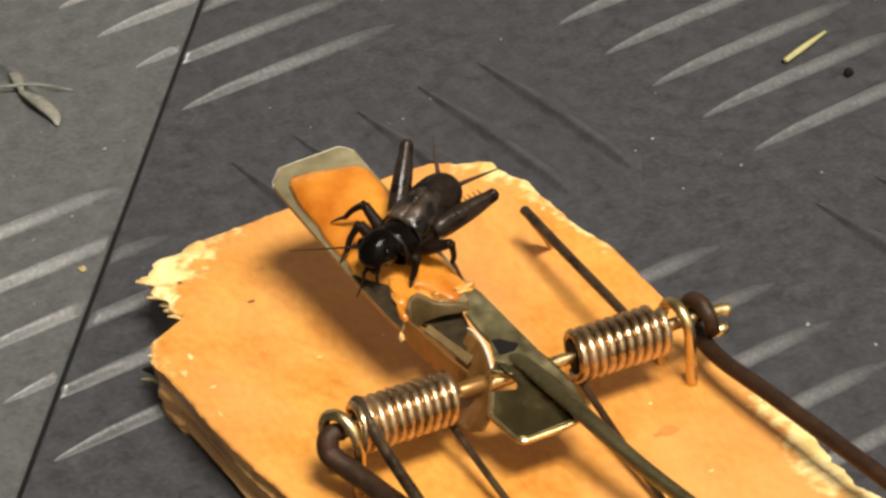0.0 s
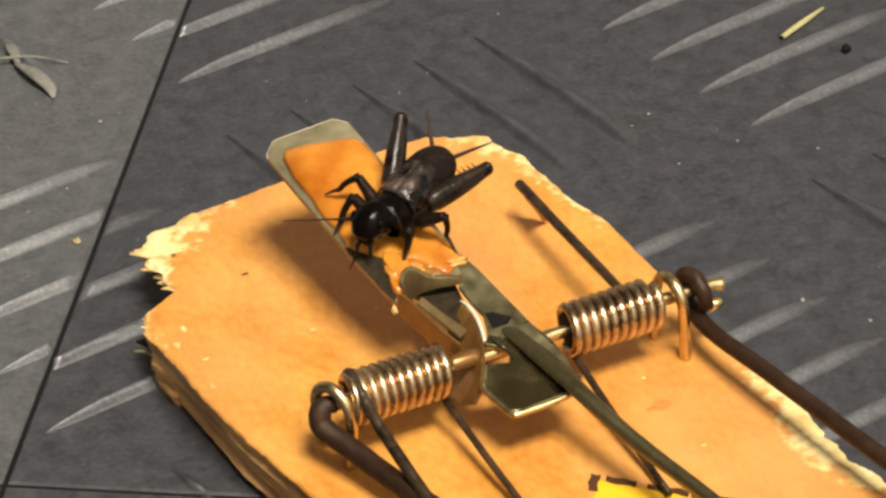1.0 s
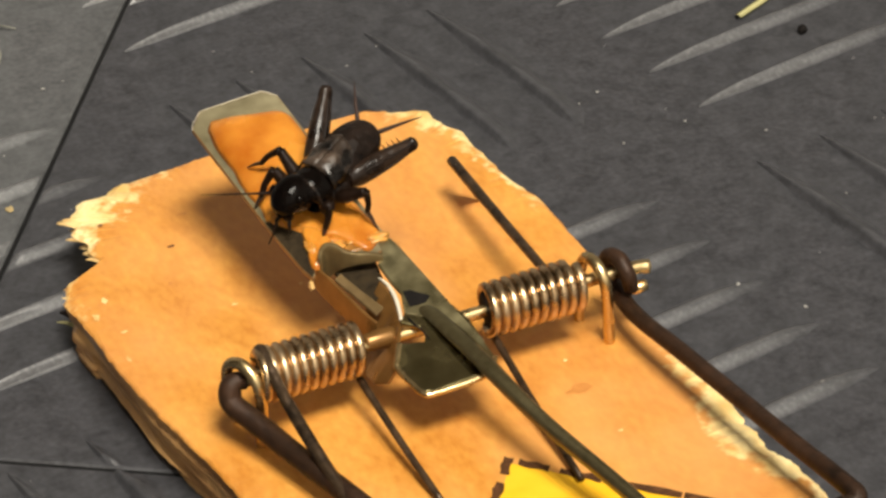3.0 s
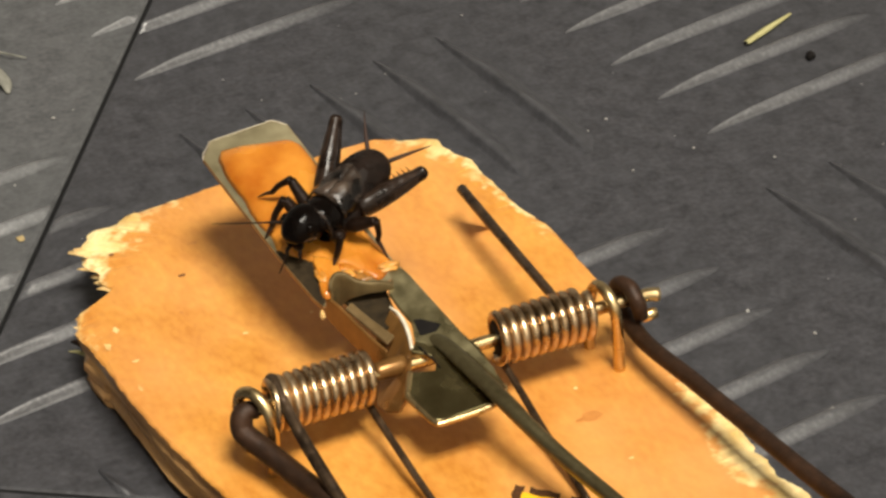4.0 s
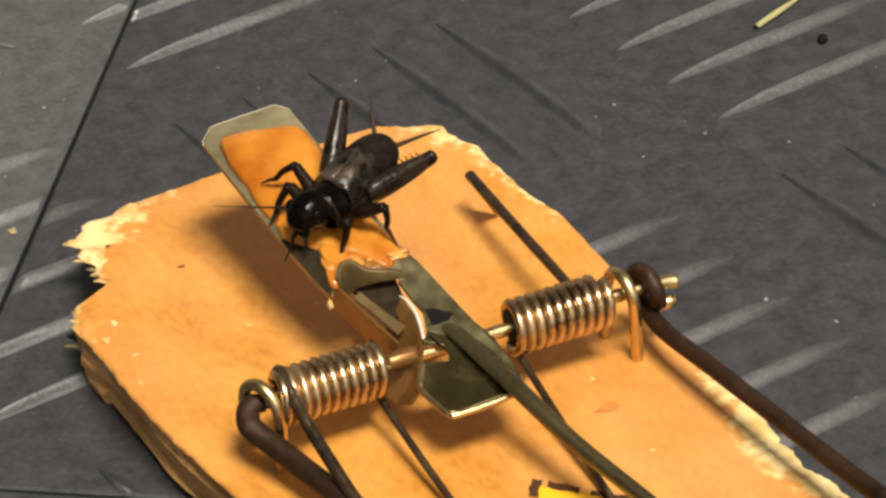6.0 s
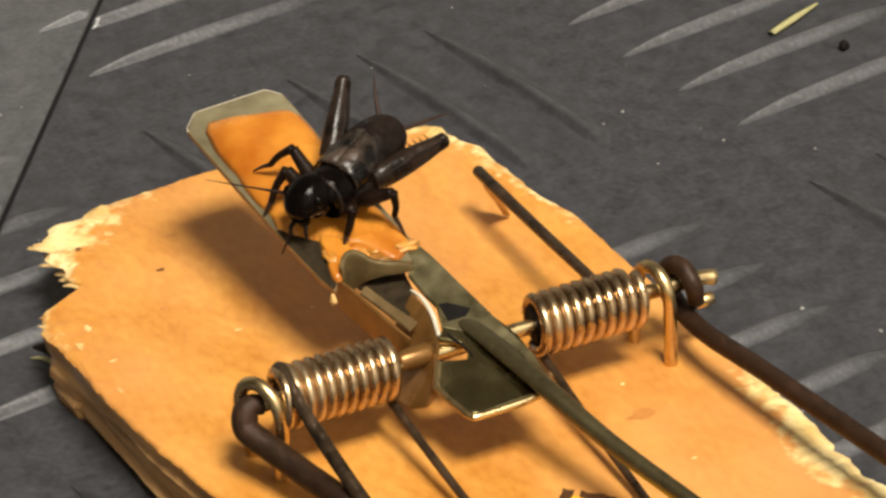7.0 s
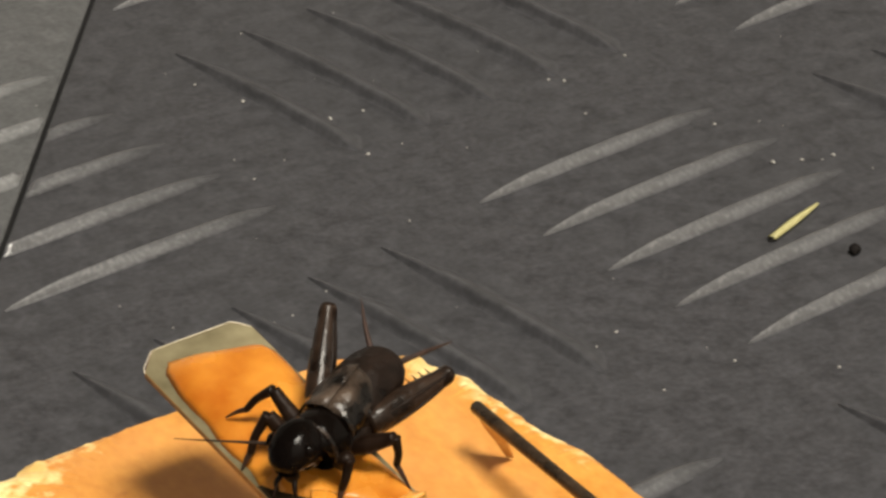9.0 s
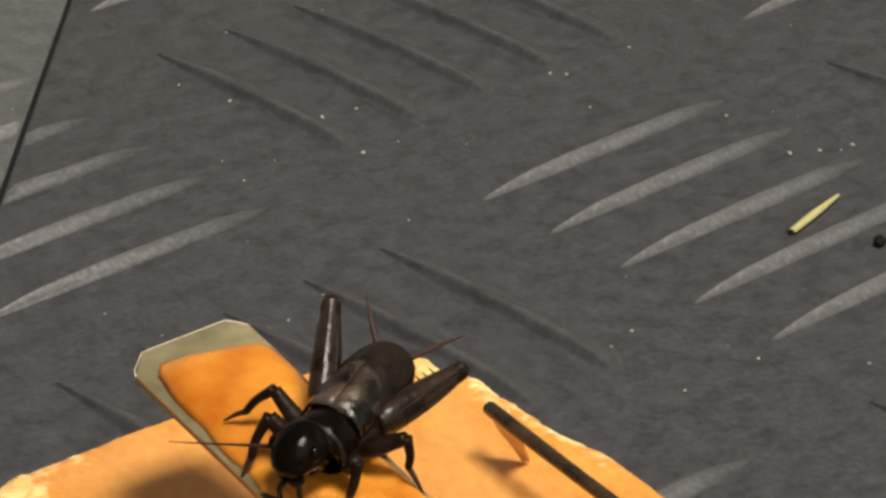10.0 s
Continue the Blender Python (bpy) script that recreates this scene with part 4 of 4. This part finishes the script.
AX = Vector((0.868, 0.472, 0.155)).normalized()         # from the face to the tail
AY = Vector((-0.478, 0.878, 0.0)).normalized()
AZ = AX.cross(AY)
BODY0 = Vector((-0.52, 1.42, 2.045))                    # the neck


def on_body(a, b, c):
    return BODY0 + AX * a + AY * b + AZ * c


def st(a, c, w, h, b=0.0):
    return (*on_body(a, b, c), w, h)


HEAD_BY = Vector((-0.05, 0.03, 0.06))


def hs(a, c, w, h):
    q = on_body(a, 0, c) + HEAD_BY * min(1.0, (0.02 - a) * 8)
    return (*q, w, h)


head = loft("head", [hs(-0.245, -0.115, 0.05, 0.05), hs(-0.245, -0.07, 0.11, 0.09), hs(-0.225, -0.03, 0.146, 0.142), hs(-0.165, 0.005, 0.174, 0.174), hs(-0.09, 0.020, 0.182, 0.186), hs(-0.035, 0.012, 0.168, 0.175), hs(0.02, 0.0, 0.13, 0.14)], M_SHELL, cricket, "glossy black rounded head")
loft("pronotum", [st(-0.050, 0.0, 0.15, 0.16), st(-0.040, 0.004, 0.192, 0.200), st(0.0, 0.008, 0.210, 0.216), st(0.045, 0.010, 0.217, 0.218), st(0.09, 0.010, 0.220, 0.214), st(0.125, 0.004, 0.206, 0.200), st(0.15, 0.0, 0.15, 0.15)], M_SHELL, cricket, "glossy black shield behind the head")
loft("thorax", [st(0.08, -0.09, 0.14, 0.10), st(0.22, -0.10, 0.22, 0.14), st(0.42, -0.08, 0.23, 0.15), st(0.55, -0.06, 0.17, 0.12)], M_BODY, cricket)
loft("abdomen", [st(0.22, 0.0, 0.15, 0.15), st(0.36, 0.02, 0.225, 0.19), st(0.52, 0.04, 0.245, 0.21), st(0.68, 0.05, 0.235, 0.205), st(0.83, 0.05, 0.205, 0.18), st(0.92, 0.045, 0.15, 0.13), st(0.965, 0.04, 0.05, 0.05)], M_BODY, cricket, "rounded brownish black abdomen")


def wing(side):
    bm = bmesh.new()
    rows = []
    for i in range(9):
        u = i / 8
        a = 0.145 + 0.435 * u
        row = []
        for k in range(7):
            w = k / 6
            ang = math.radians((-7 if side > 0 else -2) + 82 * w) * side
            r = (0.222 + (0.010 if side > 0 else 0) + 0.012 * math.sin(math.pi * u)) * (1 - 0.10 * u * w)
            row.append(bm.verts.new(on_body(a - 0.10 * w * u * u, r * 1.04 * math.sin(ang), 0.012 + 0.045 * u + r * math.cos(ang) + 0.020 * noise.noise(Vector((a * 17, w * 6, side))))))
        rows.append(row)
    for a, b in zip(rows, rows[1:]):
        for k in range(6):
            bm.faces.new((a[k], b[k], b[k + 1], a[k + 1]))
    bmesh.ops.recalc_face_normals(bm, faces=bm.faces)
    bmesh.ops.solidify(bm, geom=bm.faces[:], thickness=0.012)
    return part("wing", bm, M_WING, cricket, "short wrinkled dark brown wing cover")


wing(1)
wing(-1)
for s in (1, -1):
    bm = blob(bmesh.new(), on_body(-0.175, 0.140 * s, 0.06) + HEAD_BY, (0.05, 0.05, 0.062), 0.0)
    part("eye", bm, M_SHELL, head, "glossy black eye")
    bar("palp", [on_body(-0.25, 0.05 * s, -0.14) + HEAD_BY, on_body(-0.30, 0.075 * s, -0.19) + HEAD_BY, on_body(-0.30, 0.075 * s, -0.26) + HEAD_BY], [0.02, 0.018, 0.012], M_LEG, head, "", seg=6, steps=3)
bm = blob(bmesh.new(), on_body(-0.22, 0, -0.13) + HEAD_BY, (0.055, 0.085, 0.07), 0.1)
part("jaw", bm, M_LEG, head, "dark brown mouthparts")
bar("collar", [on_body(-0.035, 0.195 * math.sin(a), 0.008 + 0.204 * math.cos(a)) for a in [math.radians(-105 + 15 * k) for k in range(15)]], 0.020, M_NECK, cricket, "rim of the neck shield", seg=6, steps=2)


def leg(name, hip, knee, ankle, foot, r, label="", spines=0):
    """Thigh, shin and foot under the thigh."""
    hip, knee, ankle, foot = (Vector(q) for q in (hip, knee, ankle, foot))
    thigh = bar(name, [hip, hip.lerp(knee, 0.3), hip.lerp(knee, 0.65), knee], [r * 1.15, r * 1.38, r * 1.12, r * 0.88], M_LEG, cricket, label, seg=12)
    bow = (ankle - knee).cross(knee - hip).normalized().cross(ankle - knee).normalized() * (r * 0.35)
    bar("shin", [knee, knee.lerp(ankle, 0.15) + bow * 0.4, knee.lerp(ankle, 0.6) + bow, ankle], [r * 0.86, r * 0.72, r * 0.58, r * 0.50], M_LEG, thigh, seg=8)
    way = (foot - ankle)
    bar("foot", [ankle, ankle + way * 0.4 + Vector((0, 0, 0.01)), foot], [r * 0.44, r * 0.34, r * 0.14], M_FEELER, thigh, "rust-brown foot", seg=6)
    for k in range(spines):
        p = knee.lerp(ankle, 0.25 + 0.6 * k / max(1, spines - 1))
        out = Vector((0, 0, 1)).lerp((p - hip).cross(Vector((0, 0, 1))).normalized(), 0.35) if k % 2 else Vector((0.1, 0.1, 1))
        bar("spine", [p, p + out.normalized() * 0.07], [0.012, 0.003], M_LEG, thigh, seg=5, steps=1)
    return thigh


leg("front_leg", on_body(0.02, 0.15, -0.10), (-0.71, 1.72, 2.19), (-0.83, 1.78, 1.90), (-0.90, 1.79, 1.78), 0.055)
leg("front_leg", on_body(0.04, -0.16, -0.10), (-0.40, 1.17, 2.02), (-0.45, 1.19, 1.80), (-0.49, 1.17, 1.67), 0.055)
leg("middle_leg", on_body(0.16, 0.19, -0.10), (-0.57, 1.91, 2.25), (-0.70, 2.08, 2.05), (-0.80, 2.20, 1.96), 0.05)
leg("middle_leg", on_body(0.20, -0.19, -0.10), (-0.06, 1.14, 2.10), (-0.05, 1.15, 1.88), (0.03, 1.09, 1.66), 0.05)


def hind_leg(hip, knee, ankle, foot):
    hip, knee, ankle, foot = (Vector(q) for q in (hip, knee, ankle, foot))
    thigh = bar("hind_leg", [hip, hip.lerp(knee, 0.12), hip.lerp(knee, 0.36), hip.lerp(knee, 0.66), hip.lerp(knee, 0.88), knee], [0.074, 0.096, 0.097, 0.082, 0.063, 0.060], M_THIGH, cricket, "thick dark brown jumping leg", seg=14, flat=[1.15] * 6, up=(0, 0, 1))
    for d in (-0.5, 0.62, 1.55):
        side = (knee - hip).normalized().cross(Vector((0, 0, 1))).normalized()
        out = (side * math.cos(d) + side.cross(knee - hip).normalized() * math.sin(d))
        bar("ridge", [hip.lerp(knee, u) + out * r for u, r in ((0.10, 0.088), (0.36, 0.096), (0.66, 0.082), (0.90, 0.062))], [0.008, 0.014, 0.013, 0.008], M_BODY, thigh, seg=6, steps=3)
    bar("knee", [hip.lerp(knee, 0.84), hip.lerp(knee, 0.87), hip.lerp(knee, 0.97), hip.lerp(knee, 1.03)], [0.058, 0.068, 0.066, 0.048], M_LEG, thigh, seg=8, steps=2)
    bar("shin", [knee, knee.lerp(ankle, 0.15) + Vector((0, 0, -0.02)), knee.lerp(ankle, 0.6), ankle], [0.045, 0.038, 0.032, 0.028], M_LEG, thigh, seg=8)
    bar("foot", [ankle, ankle.lerp(foot, 0.5), foot], [0.024, 0.02, 0.01], M_LEG, thigh, seg=6)
    away = (ankle - knee).normalized()
    lift = (Vector((0, 0, 1)) - away * away.z).normalized()
    across = away.cross(lift)
    for k in range(6):
        p = knee.lerp(ankle, 0.22 + 0.12 * k)
        for s in (-0.6, 0.6):
            bar("spine", [p, p + (lift + across * s + away * 0.5).normalized() * 0.115], [0.013, 0.003], M_LEG, thigh, seg=5, steps=1)
    return thigh


hind_leg(on_body(0.33, 0.20, 0.0), (0.01, 2.17, 2.60), (-0.02, 2.16, 2.06), (-0.12, 2.26, 1.93))
hind_leg(on_body(0.36, -0.20, -0.02), (0.59, 1.54, 2.20), (0.24, 1.70, 2.02), (0.02, 1.74, 1.82))

FEELER_ROOT = Vector((-0.74, 1.49, 2.09))
feelers = []
for pts, r in (([FEELER_ROOT, (-0.98, 1.585, 2.095), (-1.19, 1.682, 2.09), (-1.40, 1.775, 2.09)], [0.0205, 0.0098, 0.0060, 0.0025]),
               ([(-0.74, 1.38, 2.00), (-0.84, 1.36, 1.90), (-0.90, 1.33, 1.79), (-0.95, 1.33, 1.69)], [0.020, 0.012, 0.009, 0.006])):
    feelers.append(bar("antenna", pts, r, M_LEG, head, "thin dark antenna", seg=6))
for pts in ([on_body(0.90, 0.09, 0.06), (0.28, 2.15, 2.38), (0.35, 2.33, 2.49)], [on_body(0.92, -0.08, 0.06), (0.58, 1.83, 2.24), (0.83, 1.90, 2.21)]):
    bar("cercus", pts, [0.025, 0.016, 0.004], M_FEELER, cricket, "thin red-brown tail feeler", seg=6)

# ---- scraps on the tiles ----
straw = thing("straw_scrap", "short cut scrap of yellow straw lying on the tile", "straw")
bar("stalk", [(6.00, 5.33, 0.04), (6.35, 5.48, 0.05), (6.72, 5.65, 0.04)], [0.046, 0.050, 0.020], M_STRAW, straw, seg=4, flat=0.5, up=(0, 0, 1))
# Black tip put in for the shadow at the straw's end.
bar("end_shade", [(5.975, 5.32, 0.04), (6.005, 5.332, 0.04)], [0.018, 0.026], M_PELLET_SHADE, straw, "black tip standing for the shadow at the end of the straw", seg=8, steps=1, flat=0.5, up=(0, 0, 1))
tagged(part("pellet", blob(bmesh.new(), (6.475, 4.76, 0.045), (0.058, 0.055, 0.05), 0.3, 5), M_PELLET_SHADE), "small black pellet lying on the tile", "pellet")
SPECKS = [(3.98, 4.69, 0.035, 0), (3.65, 0.94, 0.05, 0), (4.05, 0.33, 0.04, 0), (-1.24, 7.44, 0.04, 0), (3.39, 10.37, 0.045, 0), (3.91, 9.58, 0.05, 0), (4.26, 9.57, 0.035, 0), (3.85, 8.73, 0.045, 0),
          (6.89, 7.53, 0.04, 0), (7.44, 6.41, 0.04, 0), (5.20, 3.23, 0.03, 0), (3.79, 3.68, 0.03, 0), (-2.27, 5.40, 0.11, 1), (3.61, -0.80, 0.06, 0), (6.10, 9.21, 0.035, 0), (6.21, 9.10, 0.04, 0),
          (7.02, 9.28, 0.035, 0), (3.17, 10.96, 0.03, 0), (6.00, 8.38, 0.03, 0), (6.89, 6.58, 0.05, 0), (7.14, 6.48, 0.04, 0), (4.54, 3.77, 0.03, 0), (3.71, 4.57, 0.025, 0)]
for n, (x, y, r, tan) in enumerate(SPECKS):
    ob = part("crumb", blob(bmesh.new(), (0, 0, 0), (r * 0.55, r * 0.4, r * (0.12 if tan else 0.3)), 0.4, n, 8, 5), M_TAN if tan else M_CRUMB)
    ob.matrix_basis = pose(x * CM, y * CM, r * (0.12 if tan else 0.3) * CM, 0, 0, 53 * n % 180)
    tagged(ob, "tiny tan crumb on the rubber tile" if tan else "tiny pale crumb on the rubber tile", "crumb", "crumbs on the tiles")



rng = random.Random(11)
dust = bmesh.new()
for k in range(110):
    x, y, r = rng.uniform(-4.5, 9.5), rng.uniform(-2.0, 13.0), rng.choice((0.006, 0.008, 0.010, 0.013))
    if -2.8 < x < 2.7 and y < 4.8:
        continue
    made = bmesh.ops.create_icosphere(dust, subdivisions=1, radius=1.0)["verts"]
    stretch = rng.uniform(0.7, 1.5)
    for v in made:
        v.co = Vector((x + v.co.x * r * stretch, y + v.co.y * r, 0.3 * r + v.co.z * r * 0.5))
tagged(part("dust_specks", dust, M_CRUMB), "tiny pale dust specks scattered on the rubber tiles", "dust", kind="stuff")

plant = thing("dried_plant_scrap", "dried grey-green plant scrap lying on the dusty tile", "plant scrap")
bar("stem", [(-2.05, 9.26, 0.05), (-1.75, 9.06, 0.10), (-1.45, 8.93, 0.10), (-1.12, 8.72, 0.04)], [0.008, 0.020, 0.018, 0.008], M_HUSK, plant, seg=6)
bar("leaf", [(-1.60, 9.45, 0.05), (-1.60, 9.20, 0.10), (-1.64, 8.92, 0.08)], [0.02, 0.07, 0.03], M_HUSK, plant, "pale dry leaf", seg=8, flat=0.3, up=(0, 0, 1))
bar("leaf", [(-1.66, 8.92, 0.08), (-1.58, 8.60, 0.12), (-1.50, 8.30, 0.07), (-1.52, 8.12, 0.03)], [0.03, 0.085, 0.075, 0.02], M_HUSK, plant, "curled grey leaf", seg=8, flat=0.35, up=(0, 0, 1))


def motions():
    # The raised feeler lifts while the insect feeds, and its head nods a little.
    axis = Vector((-0.51, 0.86, 0.0)).normalized()

    def turned(pivot, about, degrees):
        p = Matrix.Translation(Vector(pivot) * CM)
        return p @ Matrix.Rotation(math.radians(degrees), 4, about) @ p.inverted()

    lift = [(0, 0), (1.0, 1.5), (2.0, -1), (2.7, 0), (3.8, 1), (4.6, -1), (5.7, 1), (6.8, 14), (7.0, 14), (7.5, 9), (8.0, 7), (8.6, 10), (9.3, 8), (10.0, 9)]
    walk(feelers[0], [(t, turned(FEELER_ROOT, Vector((0.43, 0.90, 0)), a)) for t, a in lift])
    nod = [(0, 0), (0.7, 1.2), (1.5, -0.5), (2.4, 0.8), (3.4, -0.4), (4.4, 1.0), (5.3, 0), (6.3, 1.0), (7.2, 0), (8.1, 1.3), (9.0, 0), (10.0, 0.8)]
    walk(head, [(t, turned(BODY0, axis, a)) for t, a in nod])


motions()
